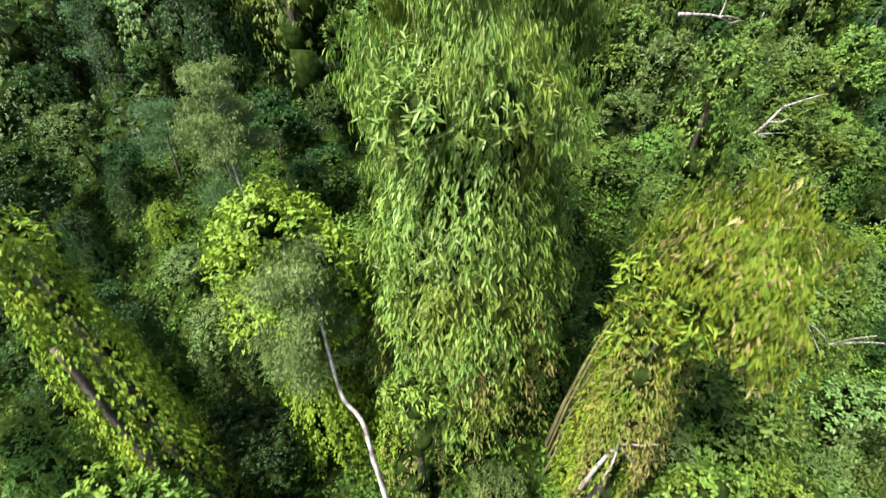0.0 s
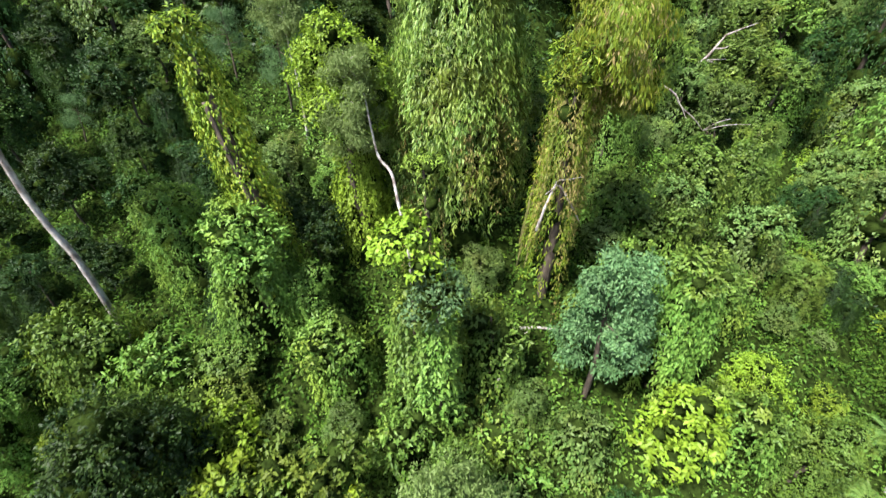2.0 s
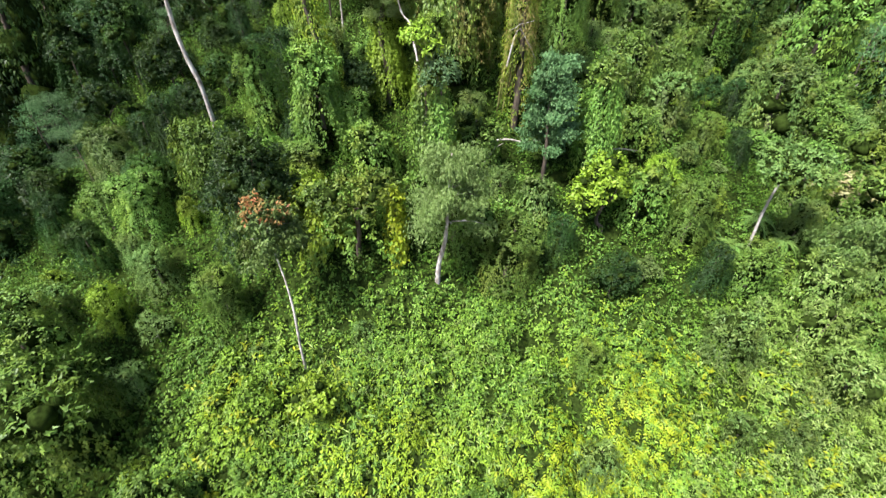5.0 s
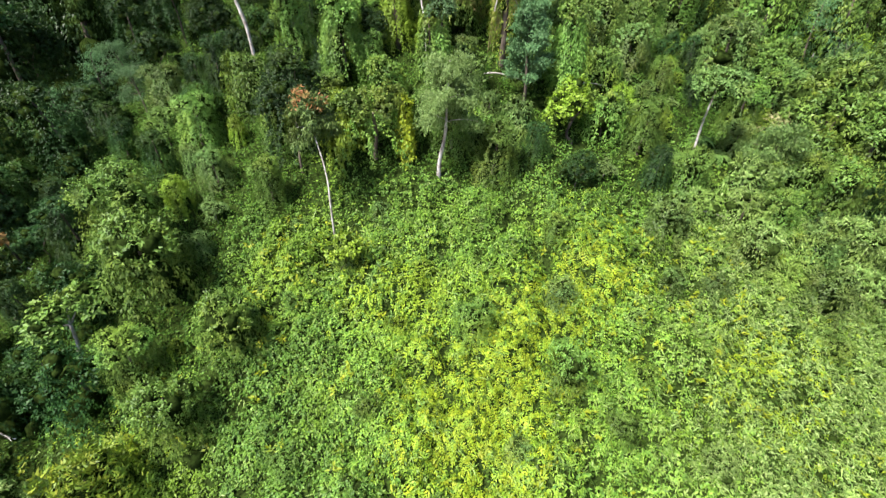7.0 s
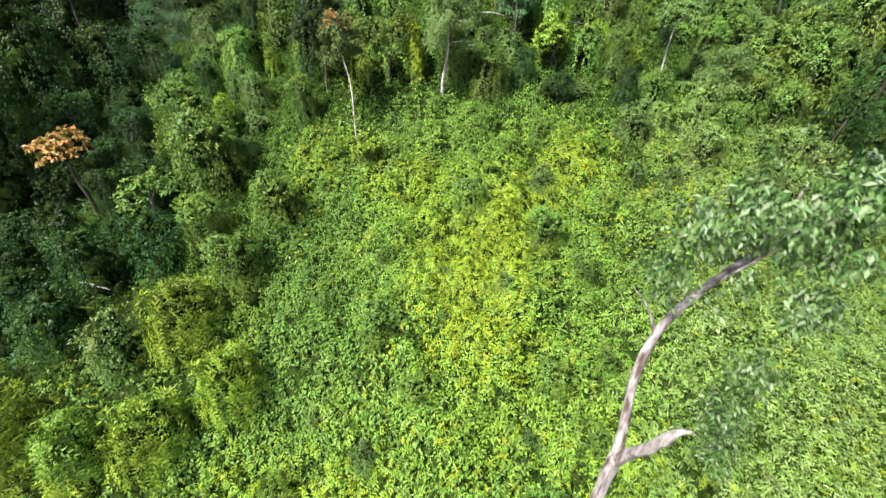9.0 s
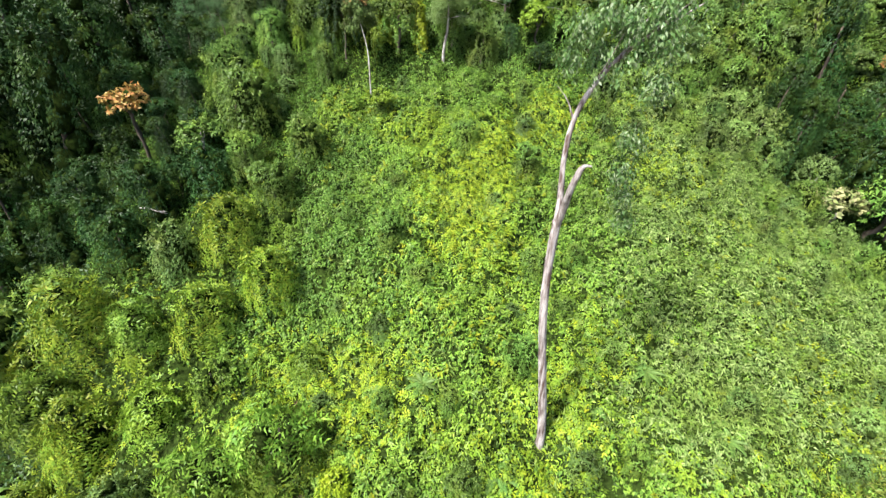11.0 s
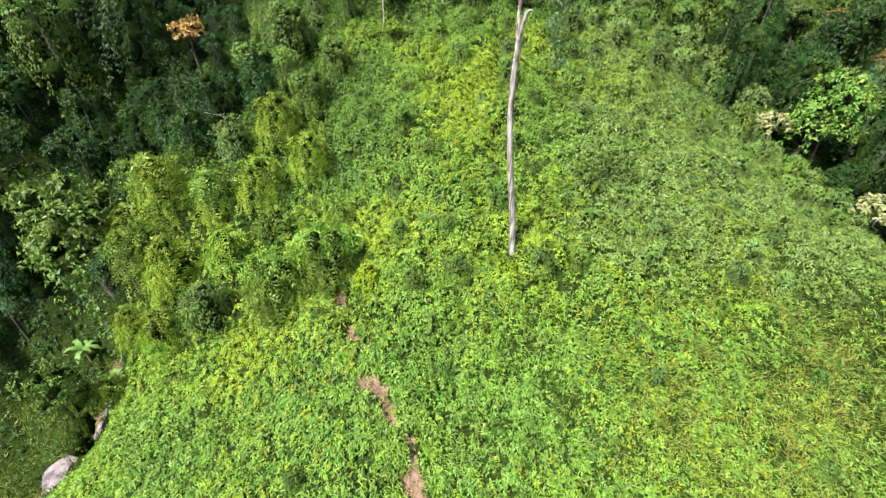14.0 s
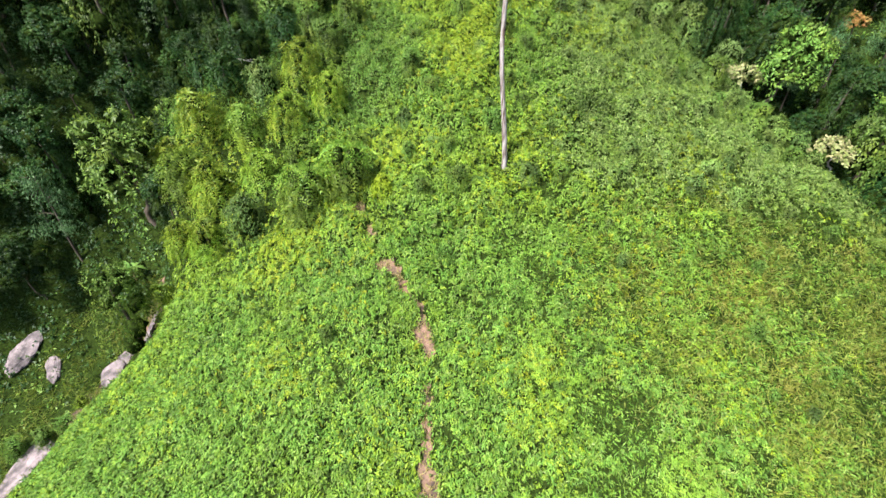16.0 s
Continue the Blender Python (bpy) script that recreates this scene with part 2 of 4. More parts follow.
def part(name, me, parent, label="", kind=""):
    ob = new(name, me)
    ob.parent = parent
    return tagged(ob, label, kind=kind)


def leaves(p, axis, normal, length, width, sag=0.18, fold=0.12, simple=False):
    """Kite-shaped leaves, folded along the midrib and bent at the tip: base, edge, tip, edge."""
    axis = unit(axis)
    side = unit(np.cross(normal, axis))
    nor = np.cross(axis, side)
    L, W = length[:, None], width[:, None]
    if simple:
        v = np.stack([p + side * W * 0.42 + axis * L * 0.12, p - side * W * 0.42 + axis * L * 0.3, p + axis * L - nor * L * sag], 1)
        return v.reshape(-1, 3), np.arange(len(p) * 3).reshape(-1, 3)
    mid = p + axis * L * 0.42
    v = np.stack([p, mid + side * W * 0.5 + nor * W * fold, p + axis * L - nor * L * sag, mid - side * W * 0.5 + nor * W * fold], 1)
    base = np.arange(len(p))[:, None] * 4
    f = np.concatenate([base + (0, 1, 2), base + (0, 2, 3)], 1).reshape(-1, 3)
    return v.reshape(-1, 3), f


def sprigs(centres, outward, k, length, width, rs, spread=1.0, droop=0.3, size=0.25, lift=0.6, pull=0.0, simple=False, loose=0.3):
    """k leaves round each sprig: they point outwards and sideways, droop, and face up and out."""
    n = len(centres)
    c, o = np.repeat(centres, k, 0), np.repeat(outward, k, 0)
    ax = o * 0.35 + rand_dir(n * k, rs) * spread - UP * droop - np.array((0, pull, 0))
    nor = o * 1.1 + UP * lift + rand_dir(n * k, rs) * loose
    p = c + rand_dir(n * k, rs) * size * rs.rand(n * k, 1)
    s = 0.65 + 0.7 * rs.rand(n * k)
    return leaves(p, ax, nor, length * s, width * s, simple=simple)


def sprays(centres, outward, span, pairs, length, width, rs, pull=0.35, droop=0.35, arch=0.4, simple=False):
    """Feather-like shoots: leaflets in pairs along an arching stalk that grows out of the cover and hangs downhill."""
    n, k = len(centres), pairs * 2
    tangent = unit(np.cross(outward, rand_dir(n, rs)))
    axis = unit(tangent * 0.8 + outward * 0.5 - UP * droop - np.array((0, pull, 0)))
    side = unit(np.cross(outward + 0.25 * rand_dir(n, rs), axis))
    up = np.cross(axis, side)
    size = 0.6 + 0.7 * rs.rand(n)
    s = np.tile(np.repeat(np.linspace(0.12, 1.0, pairs), 2), n)[:, None]
    sgn = np.tile((1.0, -1.0), n * pairs)[:, None]
    c, a, b, u, z = (np.repeat(v, k, 0) for v in (centres, axis, side, up, size[:, None]))
    p = c + a * s * span * z - UP * arch * span * z * s ** 2
    ax = a * (0.45 + 0.5 * s) + b * sgn * (1.0 - 0.45 * s) - UP * 0.35 * s + 0.18 * rand_dir(n * k, rs)
    taper = (0.65 + 0.6 * np.sin(np.pi * s * 0.85))[:, 0] * z[:, 0] * (0.85 + 0.3 * rs.rand(n * k))
    return leaves(p, ax, u + 0.2 * rand_dir(n * k, rs), length * taper, width * taper, simple=simple)


def join(*sets):
    vs, fs, at = [], [], 0
    for v, f in sets:
        vs.append(v), fs.append(f + at)
        at += len(v)
    return np.concatenate(vs), np.concatenate(fs)


def tube(points, radii, sides=8, rough=0.08, seed=1, cuts=2):
    """A tapered, slightly uneven stem along a bent line, closed at its ends."""
    rs = np.random.RandomState(seed)
    pts = np.asarray(points, float)
    # rounder bends: two passes of corner cutting
    rad = np.asarray(radii, float)
    for _ in range(cuts):
        q = np.concatenate([pts[:1], np.stack([pts[:-1] * 0.75 + pts[1:] * 0.25, pts[:-1] * 0.25 + pts[1:] * 0.75], 1).reshape(-1, 3), pts[-1:]])
        r = np.concatenate([rad[:1], np.stack([rad[:-1] * 0.75 + rad[1:] * 0.25, rad[:-1] * 0.25 + rad[1:] * 0.75], 1).reshape(-1), rad[-1:]])
        pts, rad = q, r
    tan = unit(np.gradient(pts, axis=0))
    ref = np.array((0.9, 0.43, 0.1))
    a = unit(np.cross(tan, ref))
    b = np.cross(tan, a)
    ang = np.linspace(0, 2 * np.pi, sides, endpoint=False)
    ring = np.cos(ang)[None, :, None] * a[:, None] + np.sin(ang)[None, :, None] * b[:, None]
    uneven = 1 + rough * rs.normal(size=(len(pts), sides, 1))
    v = (pts[:, None] + ring * rad[:, None, None] * uneven).reshape(-1, 3)
    n = len(pts)
    i, j = np.meshgrid(np.arange(n - 1), np.arange(sides), indexing="ij")
    a0, b0 = i * sides + j, i * sides + (j + 1) % sides
    q = np.stack([a0, b0, b0 + sides, a0 + sides], -1).reshape(-1, 4)
    f = np.concatenate([q[:, (0, 1, 2)], q[:, (0, 2, 3)]])
    caps = [(0, k + 1, k) for k in range(1, sides - 1)] + [((n - 1) * sides, (n - 1) * sides + k, (n - 1) * sides + k + 1) for k in range(1, sides - 1)]
    return v, np.concatenate([f, np.array(caps)])


# ---- crowns: places and outward directions of sprigs ----
def lobed(rs, rx, rz, n_lobes, r_lobe, per_m2, flat=0.0):
    """The skin of many rounded lobes set about an ellipsoid, its foot at z = 0."""
    d = rand_dir(n_lobes, rs)
    d[:, 2] = np.abs(d[:, 2]) * 1.1 - 0.35
    c = d * np.array((rx, rx, rz)) * (0.45 + 0.4 * rs.rand(n_lobes, 1)) + (0, 0, rz * 0.62)
    r = r_lobe * (0.6 + 0.7 * rs.rand(n_lobes))
    ps, os_ = [], []
    for i in range(n_lobes):
        n = int(per_m2 * 9 * r[i] ** 2) + 3
        u = rand_dir(n, rs)
        u = u[u[:, 2] > -0.55]
        q = c[i] + u * r[i] * (0.75 + 0.3 * rs.rand(len(u), 1)) * (1, 1, 1 - flat)
        keep = np.ones(len(q), bool)
        for j in range(n_lobes):
            if j != i:
                keep &= np.linalg.norm((q - c[j]) / (1, 1, 1 - flat), axis=1) > 0.72 * r[j]
        ps.append(q[keep]), os_.append(u[keep])
    return np.concatenate(ps), np.concatenate(os_), c, r


def curtains(rs, rx, h, n, per_m, taper=0.55, lean=0.0):
    """Hanging strands of vine round a tower: full at the top, thinner and wider towards the foot."""
    ps, os_ = [], []
    for _ in range(n):
        a = rs.rand() * 2 * np.pi
        top = h * (0.35 + 0.65 * rs.rand() ** 0.7)
        drop = h * (0.12 + 0.4 * rs.rand())
        m = max(int(drop * per_m), 3)
        s = np.linspace(0, 1, m) + rs.rand(m) * 0.05
        z = np.maximum(top - drop * s, 0.1)
        rr = rx * (1 - (1 - taper) * (z / h) ** 1.5) * (0.75 + 0.4 * rs.rand()) * (1 + 0.08 * np.sin(9 * s + a)) * np.sqrt(np.maximum(1 - (z / h) ** 6, 0.02))
        aa = a + 0.12 * rs.normal(size=m) / max(rx, 0.5)
        ps.append(np.stack([np.cos(aa) * rr + lean * z, np.sin(aa) * rr, z], 1))
        os_.append(unit(np.stack([np.cos(aa), np.sin(aa), np.full(m, 0.15 + 0.5 * (rs.rand() < 0.5))], 1)))
    return np.concatenate(ps), np.concatenate(os_)


ICO = np.array([(-1, 1.618, 0), (1, 1.618, 0), (-1, -1.618, 0), (1, -1.618, 0), (0, -1, 1.618), (0, 1, 1.618), (0, -1, -1.618), (0, 1, -1.618), (1.618, 0, -1), (1.618, 0, 1), (-1.618, 0, -1), (-1.618, 0, 1)]) / 1.9
ICO_F = np.array([(0, 11, 5), (0, 5, 1), (0, 1, 7), (0, 7, 10), (0, 10, 11), (1, 5, 9), (5, 11, 4), (11, 10, 2), (10, 7, 6), (7, 1, 8), (3, 9, 4), (3, 4, 2), (3, 2, 6), (3, 6, 8), (3, 8, 9), (4, 9, 5), (2, 4, 11), (6, 2, 10), (8, 6, 7), (9, 8, 1)])


def shade_hulls(rs, centres, radii, squash=1.0):
    """Ragged hulls under a crown's outer leaves; their near-black colour paints the inner shade."""
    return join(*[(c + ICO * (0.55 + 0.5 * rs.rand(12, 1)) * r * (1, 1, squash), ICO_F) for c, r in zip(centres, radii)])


# ---- kinds of trees; each returns a thing whose foot is its origin ----
def root(name, label, category, group="trees of the hillside"):
    return tagged(new(name), label, category, group)


def limbs_to(tree, rs, foot, centres, r0, mat, n=3):
    """Limbs from the trunk's upper part to some of the crown's lobes."""
    pick = rs.permutation(len(centres))[:n]
    for i in pick:
        c = np.asarray(centres[i])
        mid = foot * 0.5 + c * 0.5 + rs.normal(size=3) * 0.15 - (0, 0, 0.1)
        part("limb", mesh_of("limb", *tube([foot, mid, c], [r0, r0 * 0.6, r0 * 0.2], 5, seed=int(i), cuts=1), mat, True), tree)


def broadleaf(seed, mat, label, height=8.0, rx=2.6, rz=2.8, lobes=14, r_lobe=1.0, leaf=(0.34, 0.17), per_m2=2.2, k=8, bark=None, droop=0.35, name="tree", category="tree", bend=0.5, flat=0.25, skirt=0, second=None, girth=1.0, skirt_leaf=(0.4, 0.21), skirt_per_m=1.8, simple=False, line=None):
    rs = np.random.RandomState(seed)
    t = root(name, label, category)
    bark = bark or M_bark
    z0 = max(height - rz * 1.5, 0.2)
    p, o, c, lr = lobed(rs, rx, rz, lobes, r_lobe, per_m2, flat)
    p, c = p + (0, 0, z0), c + (0, 0, z0)
    b = rs.normal(size=2) * bend
    foot = np.array((b[0] * 0.4, b[1] * 0.4, z0 + rz * 0.25))
    r = (0.03 + 0.018 * height) * girth
    trunk = part("trunk", mesh_of("trunk", *tube([(0, 0, -0.5)] + (line or [(b[0], b[1], z0 * 0.4), (-b[0] * 0.3, b[1] * 0.6, z0 * 0.75)]) + [foot], np.linspace(r * 1.25, r * 0.7, 2 + len(line or (0, 0))), 8, seed=seed, cuts=1 if line is None else 2), bark, True), t)
    limbs_to(trunk, rs, foot, c, r * 0.55, bark)
    part("inner_growth", mesh_of("inner_growth", *shade_hulls(rs, c, lr * 0.66, 1 - flat), M_gap_shade, True), t, kind="stuff")
    part("crown", mesh_of("crown", *sprigs(p, o, k, *leaf, rs, droop=droop, simple=simple), mat), t)
    if skirt:
        q, u = curtains(rs, rx * 0.95, height * 0.85, skirt, skirt_per_m)
        part("vine_curtain", mesh_of("vine_curtain", *sprigs(q, u, k, *skirt_leaf, rs, droop=0.8, spread=0.7, simple=simple), second or M_mid), t, kind="stuff")
    return t


def vine_tower(seed, mat, label, height=9.0, rx=2.0, strands=90, leaf=(0.26, 0.15), k=6, per_m=3.0, name="vine_covered_tree", category="tree", taper=0.5, top_mat=None, simple=False, feather=False):
    """A tree under a coat of creepers: hanging strands, with a lumpy cap of leaves."""
    rs = np.random.RandomState(seed)
    t = root(name, label, category)
    r = 0.05 + 0.014 * height
    part("trunk", mesh_of("trunk", *tube([(0, 0, -0.5), (0.15, 0.1, height * 0.4), (-0.1, 0.1, height * 0.92)], [r * 1.2, r, r * 0.4], 7, seed=seed, cuts=1), M_bark, True), t)
    q, u = curtains(rs, rx, height, strands, per_m, taper)
    hung = sprays(q, u, 0.7, 5, *leaf, rs, pull=0.0, droop=0.7, arch=0.6, simple=simple) if feather else sprigs(q, u, k, *leaf, rs, droop=1.05, spread=0.6, size=0.3, simple=simple)
    part("vine_curtain", mesh_of("vine_curtain", *hung, mat), t, kind="stuff")
    p, o, c, lr = lobed(rs, rx * taper * 1.25, rx * 0.8, 8, rx * 0.42, min(max(0.12 / (leaf[0] * leaf[1]), 2.6), 7), 0.2)
    p, c = p + (0, 0, height - rx * 0.9), c + (0, 0, height - rx * 0.9)
    zs = np.linspace(0.05, 0.85, 7) * height
    core = np.stack([0.2 * rx * rs.normal(size=7), 0.2 * rx * rs.normal(size=7), zs], 1)
    part("inner_growth", mesh_of("inner_growth", *shade_hulls(rs, np.concatenate([core, c]), np.concatenate([rx * 0.46 * (1 - (1 - taper) * (zs / height) ** 1.5), lr * 0.5])), M_gap_shade, True), t, kind="stuff")
    top = sprays(np.repeat(p, 2, 0), np.repeat(o, 2, 0), 0.7, 4, *leaf, rs, pull=0.0, droop=0.1, arch=0.6, simple=simple) if feather else sprigs(p, o, k + 1, leaf[0] * 1.1, leaf[1] * 1.1, rs, droop=0.45, simple=simple)
    part("crown", mesh_of("crown", *top, top_mat or mat), t)
    return t


def feathery(seed, mat, label, height=9.0, rx=2.3, rz=3.0, trunk=None, plates=26, bark=None, leaf=(0.16, 0.05), density=1.0, name="feathery_tree", simple=False, girth=1.0):
    """A tree with fine, soft foliage in drooping sprays on a thin pale stem."""
    rs = np.random.RandomState(seed)
    t = root(name, label, "tree")
    z0 = height - rz * 1.6
    line = trunk or [(0, 0, -0.5), (0.2, 0.1, height * 0.35), (-0.1, 0.2, height * 0.6), (0.05, 0.1, height * 0.93)]
    r = (0.03 + 0.012 * height) * girth
    bole = part("trunk", mesh_of("trunk", *tube(line, np.linspace(r * 1.2, r * 0.3, len(line)), 8, seed=seed), bark or M_pale, True), t)
    top = np.array(line[-1], float)
    sets = []
    for i in range(plates):
        a, f = rs.rand() * 6.283, rs.rand()
        reach = rx * (0.35 + 0.65 * np.sqrt(rs.rand())) * (0.55 + 0.45 * np.sin(np.pi * min(f + 0.25, 1.0)))
        start = np.array((top[0], top[1], z0 + rz * 1.45 * f))
        tip = start + (np.cos(a) * reach, np.sin(a) * reach, 0.35 * rz * (0.3 + 0.4 * f) - 0.12 * reach)
        if i < 6:
            part("limb", mesh_of("limb", *tube([start, start * 0.5 + tip * 0.5 + (0, 0, 0.15), tip], [r * 0.3, r * 0.2, 0.012], 4, seed=i, cuts=1), bark or M_pale, True), bole)
        n = int(150 * density)
        s = np.sqrt(rs.rand(n, 1))
        q = start + (tip - start) * (0.35 + 0.75 * s) + rs.normal(size=(n, 3)) * (0.32, 0.32, 0.16) * (rx / 2.2)
        q[:, 2] -= 0.5 * rs.rand(n) ** 2 * rx / 2.2
        ax = rs.normal(size=(n, 3)) * (0.6, 0.6, 0.3) + unit(tip - start) * 0.5 - UP * 0.55
        sets.append(sprigs(q, unit(ax), 3, *leaf, rs, spread=0.7, droop=0.55, size=0.12, lift=1.7, simple=simple))
    part("crown", mesh_of("crown", *join(*sets), mat), t)
    return t


def bamboo_clump(seed, mat, label, height=14.0, spread_top=4.0, culms=16, per_culm=70, leaf=(0.3, 0.05), k=7, foot_r=0.9, lean=(0, 0), name="bamboo_clump", dry=0.0, simple=False, low=0.25):
    """Arching culms from one root, each with fans of long hanging leaves."""
    rs = np.random.RandomState(seed)
    t = root(name, label, "bamboo")
    sets, dry_sets = [], []
    for i in range(culms):
        a = rs.rand() * 6.283
        out = np.array((np.cos(a), np.sin(a), 0))
        reach, h = spread_top * (0.35 + 0.65 * rs.rand()), height * (0.7 + 0.35 * rs.rand())
        tilt = np.array((lean[0], lean[1], 0.0))
        base = out * foot_r * rs.rand()
        pts = [base - (0, 0, 0.5), base + out * reach * 0.15 + tilt * 0.2 + (0, 0, h * 0.45), base + out * reach * 0.45 + tilt * 0.55 + (0, 0, h * 0.85), base + out * reach * 0.8 + tilt * 0.85 + (0, 0, h), base + out * reach * 1.05 + tilt + (0, 0, h * 0.9)]
        part("culm", mesh_of("culm", *tube(pts, [0.055, 0.05, 0.035, 0.02, 0.008], 5, 0.02, seed=i, cuts=1), M_stem, True), t)
        pts = np.array(pts)
        s = low + (1 - low) * np.sqrt(rs.rand(per_culm)) * 0.999
        u = s * (len(pts) - 1)
        j = u.astype(int)
        q = pts[j] + (pts[j + 1] - pts[j]) * (u - j)[:, None]
        side = rand_dir(per_culm, rs) * (1, 1, 0.35) * (0.25 + 0.75 * rs.rand(per_culm, 1))
        q = q + side - UP * 0.35 * rs.rand(per_culm, 1)
        o = unit(side + out * 0.6 - UP * 0.25)
        cut = rs.rand(per_culm) < dry
        sets.append(sprigs(q[~cut], o[~cut], k, *leaf, rs, spread=0.5, droop=1.1, size=0.24, lift=0.6, simple=simple))
        if cut.any():
            dry_sets.append(sprigs(q[cut], o[cut], k, *leaf, rs, spread=0.6, droop=1.0, size=0.25, lift=0.2))
    part("crown", mesh_of("crown", *join(*sets), mat), t)
    if dry_sets:
        part("dry_foliage", mesh_of("dry_foliage", *join(*dry_sets), M_dry), t, "withered tan leaves")
    return t


def frond_mesh(seed, length, width, mat, leaflets=34, sag=0.5):
    """One feather leaf along +x: a bowed rib with leaflets on both sides."""
    rs = np.random.RandomState(seed)
    s = np.linspace(0, 1, 8)
    rib = np.stack([length * s * (1 - 0.12 * s), np.zeros(8), length * (0.55 * s - (0.55 + sag) * s ** 2)], 1)
    v, f = tube(rib, 0.035 * (1 - 0.85 * s), 5, 0.02)
    u = np.repeat(np.linspace(0.15, 0.98, leaflets), 2)
    sgn = np.tile((1.0, -1.0), leaflets)
    p = np.stack([np.interp(u, s, rib[:, i]) for i in range(3)], 1)
    ax = np.stack([0.55 + 0.4 * u, sgn, -0.35 + 0.15 * rs.normal(size=len(u))], 1)
    ln = width * (0.35 + 0.65 * np.sin(np.pi * np.clip(u, 0, 0.97)))
    return mesh_of("frond", *join((v, f), leaves(p, ax, np.tile(UP, (len(u), 1)), ln, np.full(len(u), 0.09), 0.12)), mat)


def palm(seed, label, height=4.0, fronds=11, length=2.6):
    rs = np.random.RandomState(seed)
    t = root("palm", label, "palm", "palms in the undergrowth")
    part("trunk", mesh_of("trunk", *tube([(0, 0, -0.4), (0.1, 0, height * 0.5), (0.05, 0.1, height)], [0.16, 0.12, 0.1], 8, seed=seed), M_bark, True), t)
    me = frond_mesh(seed, length, 0.6, M_palm)
    for i in range(fronds):
        f = part("frond", me, t)
        f.matrix_basis = pose(0.05, 0.1, height, 0, -30 * rs.rand() + 8, i * 360 / fronds + 20 * rs.rand())
    return t


def banana(seed, label, height=1.6, blades=7, length=2.2):
    """Broad paddle leaves, torn along the edge, on a short false stem."""
    rs = np.random.RandomState(seed)
    t = root("banana_plant", label, "banana plant", "banana plants by the gully")
    part("stem", mesh_of("stem", *tube([(0, 0, -0.3), (0.05, 0, height * 0.6), (0, 0.05, height)], [0.14, 0.11, 0.07], 8, seed=seed), M_stem, True), t)
    n = 13
    s = np.linspace(0, 1, n)
    x, z = length * s * (1 - 0.25 * s), length * (0.75 * s - 0.95 * s ** 2)
    w = 0.27 * np.sin(np.pi * np.clip(s * 0.93 + 0.05, 0, 1)) ** 0.6 * (1 + 0.12 * rs.normal(size=n))
    rib = np.stack([x, 0 * x, z], 1)
    v = np.concatenate([rib + np.stack([0 * x, w, 0.12 * w - 0.25 * w ** 2], 1), rib, rib + np.stack([0 * x, -w, 0.12 * w], 1)])
    i = np.arange(n - 1)
    f = np.concatenate([np.stack([i, i + 1, i + n + 1, i + n], 1), np.stack([i + n, i + n + 1, i + 2 * n + 1, i + 2 * n], 1)])
    me = mesh_of("leaf_blade", v, f, M_palm, True)
    for j in range(blades):
        part("leaf_blade", me, t).matrix_basis = pose(0, 0, height, 0, 10 - 45 * rs.rand(), j * 137 + 15 * rs.rand())
    return t


def bare_branch(points, r0, label, twigs=4, seed=1, mat=None):
    """A dead, leafless branch with a few twigs."""
    rs = np.random.RandomState(seed)
    pts = np.asarray(points, float)
    t = root("dead_branch", label, "branch", "dead wood")
    t.location = pts[0]
    q = pts - pts[0]
    stem = part("stem", mesh_of("stem", *tube(q, np.linspace(r0, r0 * 0.35, len(q)), 7, 0.1, seed), mat or M_pale, True), t)
    for i in range(twigs):
        a = q[rs.randint(1, len(q))]
        e = a + rs.normal(size=3) * 0.5 + (q[-1] - q[0]) * 0.15
        part("twig", mesh_of("twig", *tube([a, a * 0.5 + e * 0.5 + rs.normal(size=3) * 0.08, e], [r0 * 0.45, r0 * 0.3, 0.01], 5, seed=i), mat or M_pale, True), stem)
    return t


def boulder(seed, size, label):
    """A rock slab: a ball, flattened, roughened in two scales and broken into facets."""
    rs = np.random.RandomState(seed)
    bm = bmesh.new()
    bmesh.ops.create_icosphere(bm, subdivisions=4, radius=1.0)
    for v in bm.verts:
        d = v.co.normalized()
        k = 1 + 0.35 * noise.noise(d * 1.3 + Vector((seed, 0, 0))) + 0.12 * noise.noise(d * 4 + Vector((0, seed, 0)))
        v.co = Vector((d.x * size[0], d.y * size[1], d.z * size[2])) * k
    me = bpy.data.meshes.new("rock")
    bm.to_mesh(me)
    bm.free()
    me.materials.append(M_rock)
    return tagged(new("rock", me), label, "rock", "rocks in the gully")

# ---- the ground ----
def spaced(low, high, fine_low, fine_high, step):
    fine = np.arange(fine_low, fine_high + step, step)
    a = fine_low - np.geomspace(step, fine_low - low, 26)[::-1]
    b = fine_high + np.geomspace(step, high - fine_high, 26)
    return np.unique(np.concatenate([a, fine, b]))


gx, gy = spaced(-2500, 2500, -80, 100, 1.1), spaced(-2500, 2500, -90, 50, 1.1)
GX, GY = np.meshgrid(gx, gy, indexing="ij")
GZ = ground_z(np.clip(GX, -170, 190), np.clip(GY, -190, 120))
near = (np.abs(GX) < 90) & (GY > -90) & (GY < 60)
GZ = GZ + near * 0.12 * (cells(GX, GY, 1.7, 5, 0.2, 1.0) - 0.4)
i, j = np.meshgrid(np.arange(len(gx) - 1), np.arange(len(gy) - 1), indexing="ij")
n_y = len(gy)
quads = np.stack([i * n_y + j, (i + 1) * n_y + j, (i + 1) * n_y + j + 1, i * n_y + j + 1], -1).reshape(-1, 4)
ground = new("ground", mesh_of("ground", np.stack([GX, GY, GZ], -1).reshape(-1, 3), quads, M_soil, True))
